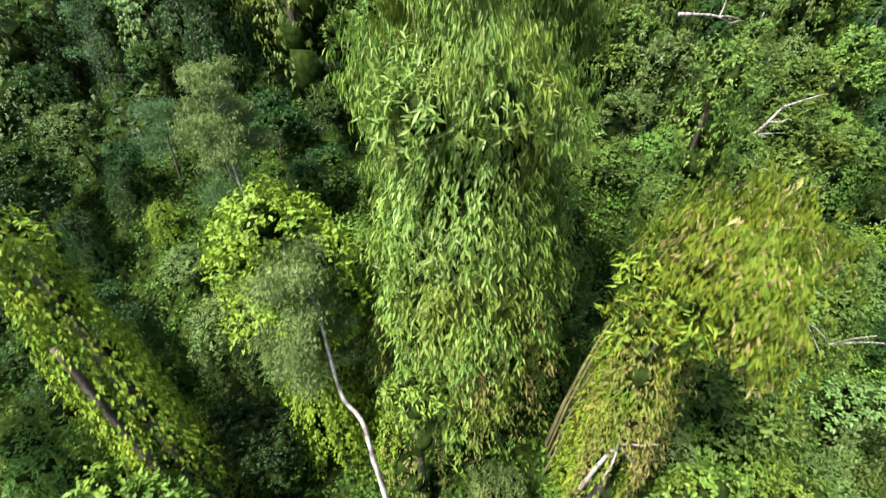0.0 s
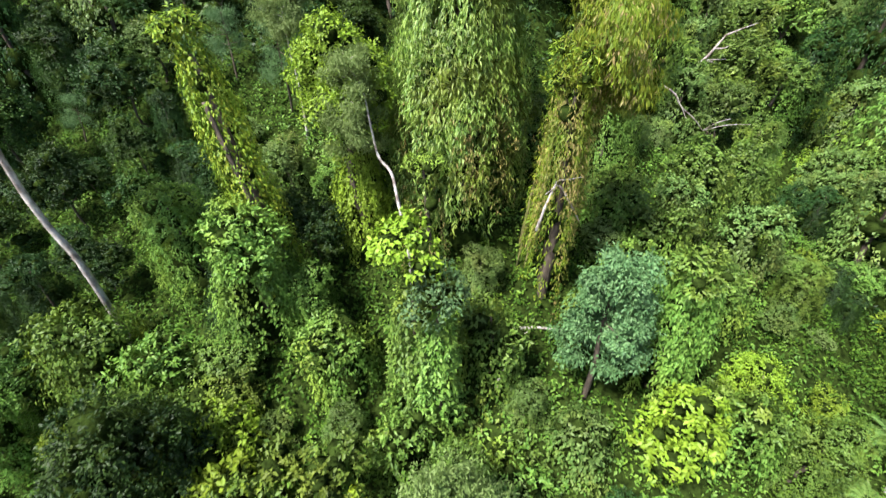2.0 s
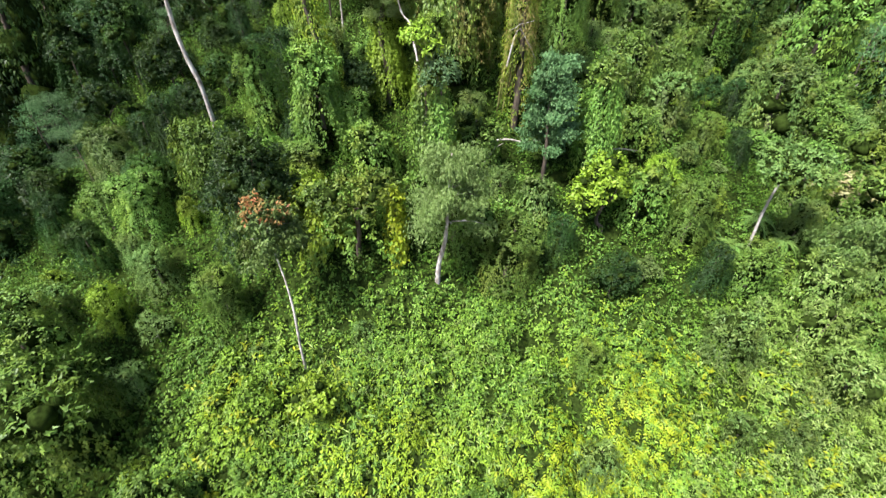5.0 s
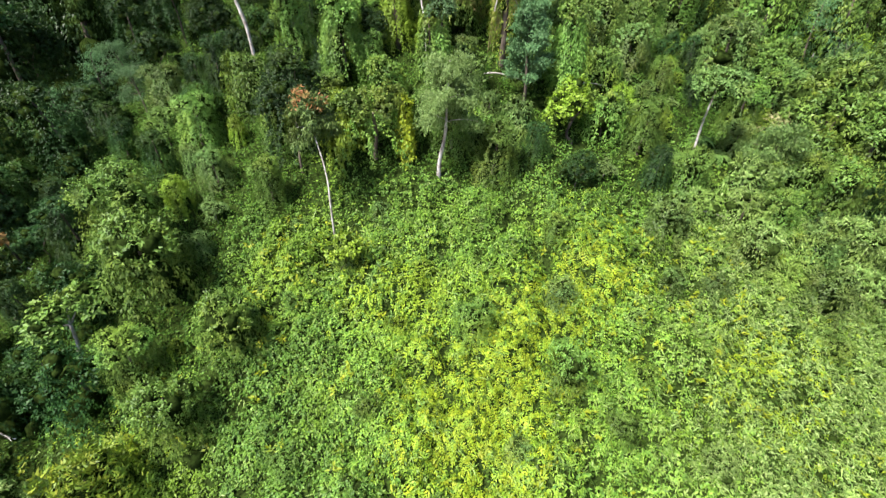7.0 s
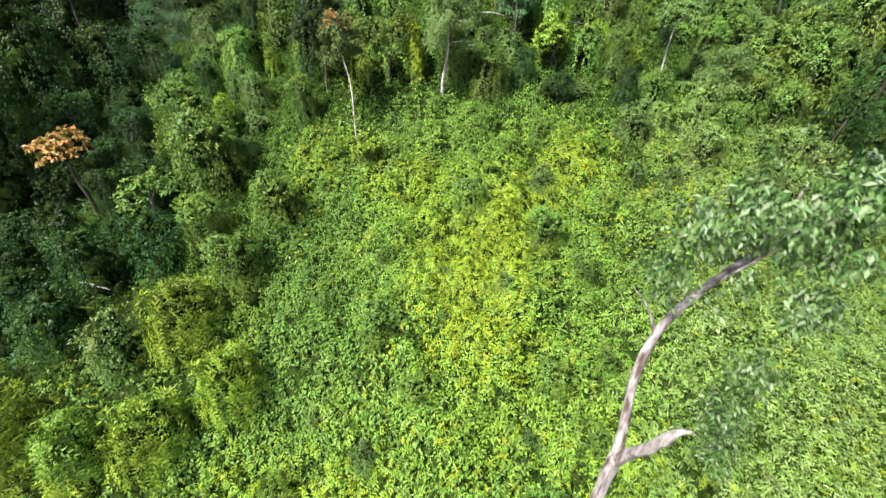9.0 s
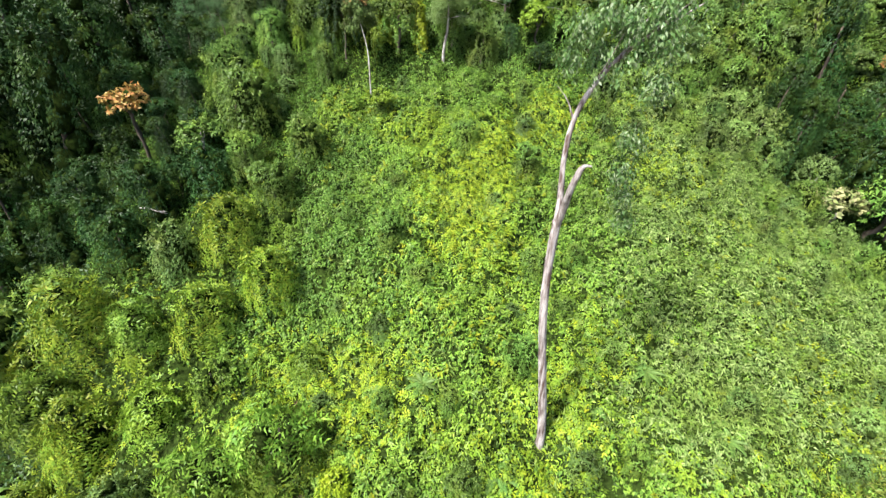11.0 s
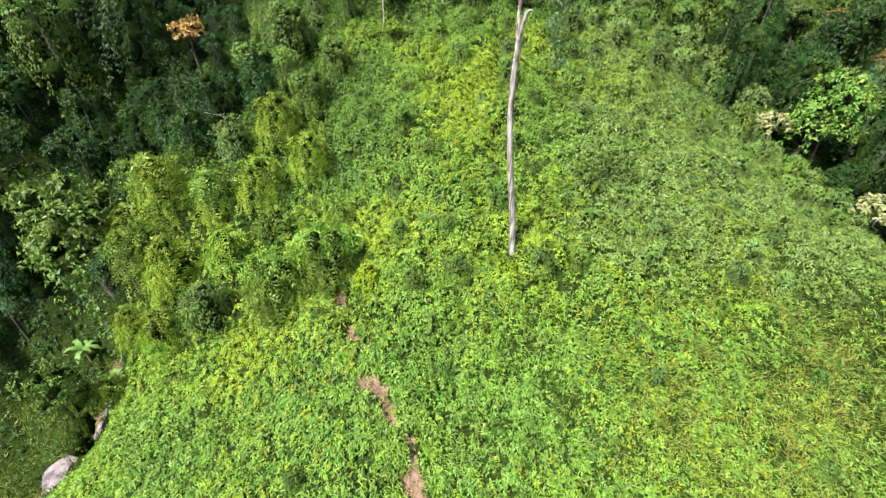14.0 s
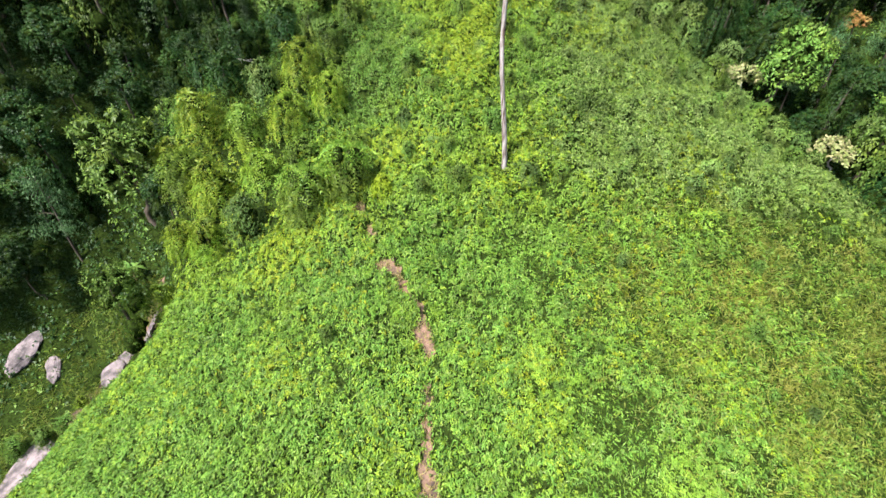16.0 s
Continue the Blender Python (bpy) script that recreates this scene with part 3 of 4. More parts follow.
tagged(ground, "steep hillside of bare red-brown soil under plants", "ground", kind="structure")


# ---- low growth ----
def east_edge(y):
    """Where the spur's open flank ends above the eastern valley."""
    return np.interp(y, [-75, -28, -20, -12, -6, -1, 3], [60, 56, 54, 49, 39, 26, 14])


def open_slope(x, y):
    """1 on the spur that only creepers cover, 0 in the forest."""
    west = np.maximum(smooth(-15, -9, x + 0.20 * (y + 25)), smooth(2.5, 5.0, x - gully_x(y) - 4 * smooth(-39, -34, y)) * smooth(-17, -23, y))
    east = smooth(3.0, -3.0, x - east_edge(y))
    north = smooth(-3.5, -8.5, y + 0.1 * np.abs(x - 3) - 0.15 * np.maximum(x - 12, 0))
    return west * east * north


def trail(x, y):
    """1 on the worn line of bare soil that runs down the spur."""
    cx = np.interp(y, [-75, -66, -60, -55, -51.5, -48, -44, -39, -34], [-1.5, -2.1, -2.1, -2.9, -6.0, -7.6, -9.8, -11.6, -12.5])
    wide = 0.32 + 0.4 * np.maximum(np.sin(0.9 * y) * np.sin(0.37 * y + 1.0), 0) + 0.6 * np.exp(-((y + 51.5) / 1.3) ** 2)
    broken = smooth(0.1, 0.6, np.sin(0.55 * y + 0.8) + 0.6 * np.sin(1.7 * y) + 1.2 * smooth(-46, -53, y))
    return smooth(1.35, 0.75, np.abs(x - cx - 0.25 * np.sin(1.9 * y)) / wide) * broken * smooth(-34, -37, y)


def gully_bare(x, y):
    return np.exp(-((x - gully_x(y) + 0.4) / 1.4) ** 2) * smooth(-33, -38, y)


def gully_scrub(x, y):
    """1 on the strip of grass and low scrub beyond the stream."""
    return smooth(-14, -9, x - gully_x(y)) * smooth(2.0, -1.0, x - gully_x(y)) * smooth(-37, -41, y)


def cover_z(x, y):
    """The top of the low growth."""
    o = open_slope(x, y)
    h = 0.1 + cells(x, y, 5.2, 11, 0.0, 1.0) * 1.4 + cells(x, y, 2.3, 12, 0.0, 1.0) * 1.1 + cells(x, y, 1.1, 13, 0.25, 1.0) * 0.85
    h = h * (1 - 0.45 * smooth(-40.4, -42.6, y + 0.8 * np.sin(0.4 * x)) * smooth(5, 13, x)) * (1 - 0.5 * smooth(-42, -54, y)) * (1 - 0.6 * np.exp(-((x - 5.6) ** 2 + (y + 41.2) ** 2) / 2.5)) * (1 - 0.85 * np.exp(-((x + 7.7) ** 2 + (y + 8.6) ** 2) / 5))
    h = h * (0.4 + 0.6 * o) * (1 - 0.7 * smooth(9, 3, x - gully_x(y)) * smooth(-36, -40, y))
    woods = (1 - o) * (cells(x, y, 4.5, 14, 0.0, 1.0) * 0.8 + cells(x, y, 2.0, 15, 0.0, 1.0) * 0.5) * (1 - 0.85 * gully_bare(x, y))
    return ground_z(x, y) + h + woods * smooth(-62, -44, y + 30 * smooth(-30, 0, x) * smooth(40, 20, x))


def scatter(x0, x1, y0, y1, per_m2):
    n = int((x1 - x0) * (y1 - y0) * per_m2)
    return R.uniform(x0, x1, n), R.uniform(y0, y1, n)


def cover_sprigs(x, y, depth):
    z = cover_z(x, y)
    e = 0.12
    nor = unit(np.stack([-(cover_z(x + e, y) - z) / e, -(cover_z(x, y + e) - z) / e, np.ones_like(x)], 1))
    down = depth * R.rand(len(x)) ** 2
    return np.stack([x, y, z - down], 1), nor


# near-black sheet painting gap shade under all low growth, open along trail and stream
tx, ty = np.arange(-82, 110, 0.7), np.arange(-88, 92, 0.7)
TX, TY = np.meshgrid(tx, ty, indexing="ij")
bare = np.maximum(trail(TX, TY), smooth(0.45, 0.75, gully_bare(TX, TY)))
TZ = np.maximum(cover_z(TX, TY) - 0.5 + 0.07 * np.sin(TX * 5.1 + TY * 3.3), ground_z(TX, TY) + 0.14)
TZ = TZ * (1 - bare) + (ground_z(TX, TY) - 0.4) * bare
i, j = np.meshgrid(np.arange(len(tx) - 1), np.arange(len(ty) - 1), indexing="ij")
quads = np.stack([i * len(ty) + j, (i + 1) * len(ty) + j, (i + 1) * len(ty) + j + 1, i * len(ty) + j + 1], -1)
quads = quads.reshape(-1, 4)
tagged(new("shade_sheet", mesh_of("shade_sheet", np.stack([TX, TY, TZ], -1).reshape(-1, 3), quads, M_gap_shade, True)), "near-black sheet for the shaded stems under the creepers", "undergrowth", kind="stuff")

def thin(x, y):
    """Gaps between the tufts of the cover: sparse in the creases, full on the tops and sides of each tuft."""
    tuft = smooth(0.12, 0.4, cells(x, y, 1.1, 13, 0.25, 1.0))
    return tuft * (0.45 + 0.55 * smooth(0.4, 1.1, (cover_z(x, y) - ground_z(x, y)) * (1 + 1.2 * smooth(-42, -54, y))))


def rib_zone(x, y):
    """1 on the gully's rim, where mounds of creepers stand apart over dark gaps."""
    return smooth(-16, -20, x + 0.2 * (y + 30)) * smooth(-46, -41, y)


def sprout(per_m2, low, high):
    """Places of creeper sprigs between two lines across the slope."""
    x, y = scatter(-48, 62, low, high, per_m2)
    o = open_slope(x, y)
    grassy = smooth(12, 34, x + 6 * np.sin(y * 0.2)) * smooth(-31, -42, y) * (0.55 + 0.7 * smooth(26, 40, x))
    full = np.maximum(0.1 + 0.9 * thin(x, y), 0.7 * smooth(-42, -50, y) * (thin(x, y) > 0.05))
    keep = (R.rand(len(x)) < o * full) & (trail(x, y) < 0.5) & (R.rand(len(x)) > grassy * 0.65) & (R.rand(len(x)) > gully_bare(x, y) * 1.3) & (R.rand(len(x)) > 0.8 * rib_zone(x, y))
    return x[keep], y[keep]


# the creepers share the slope in drifts: pale ones on the east flank, yellow ones along the crest, deep green ones above and to the west;
# leaves are smaller on the upper slope
CREEPERS = {"creeper_cover": (M_vine, "dense bright green creeper cover over an open slope"), "leafy_creeper": (M_creeper, "deep green creeper cover on the upper slope"),
            "blade_creeper": (M_blade, "long-leaved green creeper hanging down the lower slope"), "fine_creeper": (M_sage, "pale grey-green narrow-leaved creeper over the slope"),
            "lime_creeper": (M_lime, "yellow-green creeper in drifts on the slope"), "yellow_creeper": (M_yellow, "yellow feather-leaved creeper in drifts on the slope")}
grown = {name: [] for name in CREEPERS}
for per_m2, low, high, size in ((25, -74, -24, 1.0), (44, -24, -1, 0.74)):
    x, y = sprout(per_m2, low, high)
    c, nor = cover_sprigs(x, y, 0.6)
    drift = 0.8 * np.sin(0.33 * x + 1.7 * np.sin(0.21 * y)) + 0.8 * np.sin(0.29 * y + 1.3 * np.sin(0.27 * x + 1)) + 0.8 * R.normal(size=len(x))
    drift = drift + 1.6 * np.exp(-((x - 6 - 0.57 * (y + 17)) / 6.5) ** 2) * smooth(-52, -44, y) * smooth(-7, -14, y) + 1.5 * smooth(-11, -18, x) * smooth(-55, -47, y)
    pale = 0.85 * smooth(6, 17, x - 0.2 * (y + 38)) * smooth(-42.6, -40.2, y + 0.8 * np.sin(0.4 * x)) + 0.05 > R.rand(len(x))
    blades = (R.rand(len(x)) < 0.55 * smooth(-43, -50, y)) & ~pale
    leafy = (smooth(-6, -12, x + 0.3 * (y + 14)) * smooth(-34, -27, y) + 0.45 * smooth(-15, -7, y) + 0.15 > R.rand(len(x))) & ~pale
    drift = drift - 1.5 * leafy
    for name, m, ln, wd in (("creeper_cover", (drift < 1.3) & ~pale & ~blades & ~leafy, 0.26, 0.115), ("leafy_creeper", (drift < 1.3) & leafy, 0.25, 0.12),
                            ("blade_creeper", (drift < 1.3) & blades & ~leafy, 0.42, 0.075), ("fine_creeper", (drift < 1.9) & pale, 0.31, 0.085)):
        grown[name].append(sprigs(c[m], nor[m], 6, ln * size, wd * size, R, spread=0.75, droop=0.45, size=0.26, lift=0.3, pull=0.45, loose=0.45))
    for name, m in (("lime_creeper", (drift >= 1.3) & (drift < 1.9) & ~pale), ("yellow_creeper", drift >= 1.9)):
        grown[name].append(sprays(c[m], nor[m], 0.5 * size, 4, 0.24 * size, 0.085 * size, R, arch=0.6))
for name, (mat, lab) in CREEPERS.items():
    tagged(new(name, mesh_of(name, *join(*grown[name]), mat)), lab, "creepers", kind="stuff")

# leaves further down in the cover, coloured darker to paint the shade there
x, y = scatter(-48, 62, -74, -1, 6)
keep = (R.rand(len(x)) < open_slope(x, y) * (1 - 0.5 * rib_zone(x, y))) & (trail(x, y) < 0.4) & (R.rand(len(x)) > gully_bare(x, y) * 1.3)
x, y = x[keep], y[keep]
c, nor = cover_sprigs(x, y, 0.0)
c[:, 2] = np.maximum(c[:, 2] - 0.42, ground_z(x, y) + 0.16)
tagged(new("lower_creeper", mesh_of("lower_creeper", *sprigs(c, nor, 6, 0.36, 0.2, R, spread=0.9, droop=0.4, size=0.4, lift=0.3, pull=0.3, simple=True), M_shade_leaf)),
       "creeper leaves deep in the cover, coloured darker as shade", "creepers", kind="stuff")

# taller yellow-green shoots that stand out of the cover
x, y = scatter(-30, 30, -62, -8, 0.9)
keep = (open_slope(x, y) > 0.7) & (np.sin(0.21 * x + 1.3) * np.sin(0.17 * y + 0.5) + 0.5 * R.normal(size=len(x)) > 0.45) & (trail(x, y) < 0.5)
x, y = x[keep], y[keep]
c, nor = cover_sprigs(x, y, 0.0)
tagged(new("yellow_shoots", mesh_of("yellow_shoots", *sprigs(c + (0, 0, 0.15), nor, 9, 0.30, 0.12, R, spread=1.2, droop=0.1, size=0.3), M_yellow)),
       "yellow-green young shoots above the creepers", "shoots", kind="stuff")

# long-leaved plants among the creepers, paler
x, y = scatter(-12, 45, -70, -8, 0.5)
keep = (open_slope(x, y) > 0.6) & (trail(x, y) < 0.5)
x, y = x[keep], y[keep]
c, nor = cover_sprigs(x, y, 0.0)
tagged(new("cane_leaves", mesh_of("cane_leaves", *sprigs(c, nor, 8, 0.55, 0.06, R, spread=1.0, droop=0.15, size=0.25), M_bamboo)),
       "pale long-bladed cane leaves among the creepers", "cane", kind="stuff")

# grass on the lower east flank and along the gully
x, y = scatter(-66, 62, -75, -28, 9)
grassy = smooth(10, 30, x + 6 * np.sin(y * 0.2)) * smooth(-30, -42, y) * (0.4 + 0.6 * smooth(-0.3, 0.3, np.sin(0.5 * x + np.sin(0.4 * y)) * np.sin(0.45 * y))) + 0.8 * gully_bare(x, y) + 0.5 * gully_scrub(x, y) * (np.sin(0.9 * x) * np.sin(0.7 * y) > -0.3)
keep = R.rand(len(x)) < grassy
x, y = x[keep], y[keep]
z = ground_z(x, y) + 0.1
tagged(new("grass", mesh_of("grass", *sprigs(np.stack([x, y, z + 0.25 * R.rand(len(x))], 1), np.tile(UP, (len(x), 1)), 6, 0.7, 0.05, R, spread=0.8, droop=-0.05, size=0.3, lift=0.0), M_grass)),
       "long yellowish grass on the steep bank", "grass", kind="stuff")

# dry leaves and stalks on the bare trail
x, y = scatter(-16, 2, -76, -32, 130)
keep = (R.rand(len(x)) < 0.55 * smooth(0.05, 0.45, trail(x, y)) * (1.25 - trail(x, y)))
x, y = x[keep], y[keep]
z = ground_z(x, y) + 0.05 + 0.12 * (cells(x, y, 1.7, 5, 0.2, 1.0) - 0.4)
tagged(new("trail_litter", mesh_of("trail_litter", *sprigs(np.stack([x, y, z], 1), np.tile(UP, (len(x), 1)), 4, 0.24, 0.06, R, spread=1.0, droop=0.0, size=0.15, lift=1.0), M_dry)),
       "dry leaves and stalks littering the bare trail", "leaf litter", kind="stuff")

# undergrowth of the forest
def near_woods(x, y):
    return smooth(-36, -32, x) * smooth(32, 28, x) * smooth(26, 22, y) * smooth(-27, -23, y)


for name, per, close, k, ln, wd in (("undergrowth", 2.6, False, 6, 0.46, 0.25), ("low_undergrowth", 9.5, True, 6, 0.21, 0.115)):
    x, y = scatter(-36, 32, -27, 26, per) if close else scatter(-74, 104, -64, 80, per)
    keep = (R.rand(len(x)) < (1 - open_slope(x, y)) * (1 - 0.6 * gully_scrub(x, y))) & (R.rand(len(x)) > gully_bare(x, y) * 1.2) & ((R.rand(len(x)) < near_woods(x, y)) == close)
    x, y = x[keep], y[keep]
    c, nor = cover_sprigs(x, y, 0.7)
    # tone picks lit, half-shaded or shaded leaf colours; this shade is painted in
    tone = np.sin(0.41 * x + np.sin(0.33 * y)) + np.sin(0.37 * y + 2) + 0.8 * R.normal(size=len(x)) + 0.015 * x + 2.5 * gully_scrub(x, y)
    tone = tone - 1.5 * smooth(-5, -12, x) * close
    for tail, m, mat, lab in (("", tone > 1.9, M_mid, "tangled green undergrowth on the forest floor"), ("_half_shaded", (tone <= 1.9) & (tone > 0.3) & close, M_creeper, "undergrowth under the trees, coloured deeper green for half shade"),
                              ("_in_shade", (tone <= (0.3 if close else 1.9)), M_shade_leaf if close else M_dark, "leafy undergrowth coloured dark for the forest's shade")):
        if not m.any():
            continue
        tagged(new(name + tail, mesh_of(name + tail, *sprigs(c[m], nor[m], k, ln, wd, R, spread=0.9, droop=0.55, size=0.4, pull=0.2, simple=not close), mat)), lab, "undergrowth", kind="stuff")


# ---- single trees and bushes ----
def stand(ob, x, y, turn=0.0, scale=1.0, sink=0.15):
    ob.matrix_basis = pose(x, y, float(ground_z(x, y)) - sink, 0, 0, turn) @ Matrix.Scale(scale, 4)
    return ob


def height_at(x, y, z):
    return float(z - ground_z(x, y))


# the tower of bamboo and creepers near the start
stand(bamboo_clump(21, M_bamboo, "tall bamboo clump with dense hanging leaves", 18.5, 2.7, 40, 190, (0.26, 0.05), 7, 1.6), 1.2, 12.9)
stand(bamboo_clump(22, M_golden, "bamboo clump bowed over, leaves partly withered", 13.6, 1.3, 15, 150, (0.24, 0.05), 7, 0.8, (2.6, -2.4), dry=0.16, low=0.4), 4.4, 9.6)
stand(vine_tower(23, M_golden, "dead stem hung with withering golden creepers", 13.2, 1.1, 80, (0.22, 0.05), 6, 4.0, taper=0.9), 5.3, 7.7)
stand(vine_tower(29, M_tan, "withered tan creepers hanging off a dead stem", 12.6, 1.2, 34, (0.2, 0.045), 6, 4.0, taper=0.9, top_mat=M_golden, name="withered_creeper", category="creeper"), 5.3, 7.1)
stand(vine_tower(24, M_bamboo, "tree hidden by a thick coat of green creepers", 15.0, 3.2, 300, (0.27, 0.065), 7, 4.0, taper=0.85, top_mat=M_bamboo), 0.7, 11.3)
stand(vine_tower(27, M_tan, "withered creepers hanging off the green column", 11.5, 3.4, 70, (0.22, 0.05), 6, 3.5, taper=0.85, top_mat=M_bamboo, name="withered_creeper", category="creeper"), 0.8, 11.2)
stand(vine_tower(28, M_dry, "withered creepers hanging beside the slender tree", 8.0, 1.3, 14, (0.2, 0.045), 5, 3.0, top_mat=M_mid, name="withered_creeper", category="creeper"), -0.9, 7.9)
stand(broadleaf(25, M_lime, "bright lime-green broadleaf tree beside the bamboo", height_at(-4.8, 10.6, 45.4), 2.4, 4.8, 44, 0.85, (0.17, 0.085), 13.0, 8, flat=0.1), -4.8, 10.6)
stand(vine_tower(26, M_lime, "low lime-green creeper mound", 7.0, 1.7, 120, (0.16, 0.085), 7, 5.0), -4.6, 10.4)

# pale crooked tree with soft foliage in front of it
g = float(ground_z(-1.6, 6.2))
stem = [(0, 0, -0.4), (-0.1, 0, 34.5 - g), (-0.2, 0.1, 35.75 - g), (-0.55, 0.6, 37.4 - g), (-0.75, 1.0, 38.6 - g), (-1.3, 1.3, 39.0 - g), (-1.5, 1.6, 39.5 - g), (-1.75, 2.1, 40.8 - g), (-1.95, 2.6, 41.9 - g), (-2.6, 2.6, 42.8 - g)]
stand(feathery(31, M_grey, "slender crooked tree with white bark and soft grey-green foliage", 43.2 - g, 1.65, 2.7, stem, 40, M_pale, (0.13, 0.03), 2.0, girth=0.45), -1.6, 6.2, sink=0)
stand(feathery(32, M_grey, "small soft-leaved tree on a thin pale stem", height_at(-9.2, 17.2, 46.3), 1.7, 2.2, None, 30, M_pale, (0.14, 0.035), 1.6, girth=0.5), -9.2, 17.2)

# leaning trunk wrapped in creepers
t = vine_tower(33, M_golden, "tall leaning trunk wrapped in yellowish creepers", 15.5, 1.15, 110, (0.17, 0.075), 6, 3.4, taper=0.8, top_mat=M_golden)
part("stem", mesh_of("stem", *tube([(0.9, -1.0, 0.5), (0.7, -0.9, 4.0), (0.35, -0.95, 8.0), (0.1, -0.8, 12.5)], [0.17, 0.15, 0.13, 0.1], 8, seed=2), M_bark, True), t, "bare brown stem between the creepers")
t.matrix_basis = pose(-7.7, 6.7, float(ground_z(-7.7, 6.7)) - 0.3, -6, -10, 0)
stand(vine_tower(34, M_mid, "creeper-covered tree with a broad skirt of leaves", height_at(-9.0, 5.2, 37.5), 2.3, 150, (0.19, 0.095), 7, 4.5), -9.0, 5.2)

# white leaning trunk of the tall dark tree
g = float(ground_z(-17.0, 5.4))
stand(broadleaf(35, M_dark, "tall dark tree with a bare white trunk", 20.0, 3.6, 3.4, 18, 1.2, (0.3, 0.15), 3.6, 7, M_pale, bend=0.1, girth=0.36, line=[(0.05, 0, 34.6 - g), (-0.1, 0, 35.8 - g), (-0.48, 0, 37.4 - g), (-0.5, 0, 40.0 - g), (-0.3, 0, 42.0 - g)]), -17.0, 5.4)

# bushes in front of the bare stems
for n, (x, y, h, r, m, lab) in enumerate(((-17.2, 3.6, 5.2, 2.3, M_creeper, "broad bush under deep green creepers"), (-13.2, 2.4, 4.6, 2.1, M_creeper, "bush under deep green creepers"), (-1.7, -0.4, 4.0, 1.7, M_mid, "leafy green bush below the slender stems"),
                                          (-5.0, 3.2, 4.4, 1.9, M_mid, "rounded bush with dense green leaves"), (2.2, 3.4, 4.6, 1.9, M_mid, "rounded bush under green creepers"), (-9.5, -0.6, 4.2, 2.2, M_lime, "light green bush under creepers"),
                                          (6.2, 0.2, 3.4, 1.7, M_olive, "low olive bush below the blue-green tree"), (2.6, -1.6, 3.2, 1.8, M_mid, "low green bush at the slope's edge"), (13.6, 1.0, 4.4, 2.1, M_mid, "green bush under hanging creepers"), (10.3, 12.1, 4.2, 1.9, M_mid, "green bush behind the bowed bamboo"), (12.3, 10.0, 4.6, 2.1, M_mid, "leafy green bush behind the bowed bamboo"),
                                          (16.8, 14.6, 5.4, 2.3, M_mid, "tall green bush under creepers"), (18.8, 11.3, 4.8, 2.2, M_olive, "olive bush under creepers"), (10.2, 7.6, 4.6, 1.9, M_mid, "rounded green bush under the bamboo"), (14.8, 7.2, 4.2, 2.0, M_mid, "leafy green bush under creepers"), (20.8, 16.8, 5.0, 2.3, M_mid, "leafy green bush among the trees"), (14.2, 12.2, 4.2, 1.8, M_olive, "olive bush among greener ones"))):
    stand(vine_tower(300 + n, m, lab, h, r, int(42 * r), (0.2, 0.1), 6, 4.2, taper=0.72, name="creeper_bush", category="bush"), x, y)

# group above the open slope
stand(broadleaf(41, M_lime, "small tree with yellow-green top leaves", height_at(-1.2, 1.6, 39.8), 1.3, 1.5, 10, 0.6, (0.22, 0.12), 5, 8, M_bark, bend=0.2, girth=0.4, skirt=55, second=M_mid, skirt_leaf=(0.22, 0.11), skirt_per_m=3.0), -1.2, 1.6)
stand(broadleaf(42, M_teal, "bushy blue-green tree with small leaves", height_at(-0.4, 1.2, 38.2), 1.2, 1.6, 10, 0.6, (0.17, 0.075), 8, 8, bend=0.2, girth=0.4, skirt=55, second=M_mid, skirt_leaf=(0.22, 0.1), skirt_per_m=3.0), -0.3, 1.2)
stand(feathery(43, M_teal, "rounded blue-green tree with fine foliage", height_at(6.9, 2.4, 37.5), 1.75, 3.7, None, 44, M_bark, (0.18, 0.07), 1.7), 6.8, 2.4)
stand(vine_tower(44, M_mid, "narrow column of creepers on a tree", height_at(10.4, 3.2, 37.0), 1.5, 100, (0.22, 0.09), 6, 4.0, taper=0.7), 10.4, 3.2)
g = float(ground_z(-0.6, -5.1))
stem = [(0, 0, -0.4), (0.1, 0, 27.4 - g), (0.45, -0.1, 28.6 - g), (0.65, -0.1, 30.1 - g), (0.7, 0.0, 32.0 - g), (0.9, 0.1, 34.4 - g)]
stand(feathery(45, M_grey, "soft grey-green tree with a short white stem", 34.9 - g, 2.3, 3.1, stem, 40, M_pale, (0.17, 0.05), 1.4), -0.6, -5.1, sink=0)
stand(vine_tower(46, M_yellow, "column of yellow-leaved creeper", height_at(-3.0, -3.9, 31.8), 0.8, 45, (0.22, 0.13), 6, 4.0), -3.0, -3.9)
stand(broadleaf(47, M_lime, "dense yellow-green bush tree", height_at(10.3, -0.4, 32.6), 2.0, 3.0, 26, 0.7, (0.27, 0.14), 4.5, 7, flat=0.2), 10.3, -0.4)
stand(broadleaf(48, M_mid, "spreading tree with light green outer leaves", height_at(-5.6, -3.6, 33.0), 3.0, 2.1, 20, 0.9, (0.22, 0.11), 5, 8, flat=0.3, skirt=70, skirt_leaf=(0.2, 0.1), skirt_per_m=3.2), -5.4, -3.4)
stand(vine_tower(49, M_lime, "bush under yellow-green hanging creepers", height_at(-7.6, -3.0, 31.5), 1.9, 90, (0.26, 0.13), 6, 3.5), -7.8, -2.8)
g = float(ground_z(-8.3, -9.2))
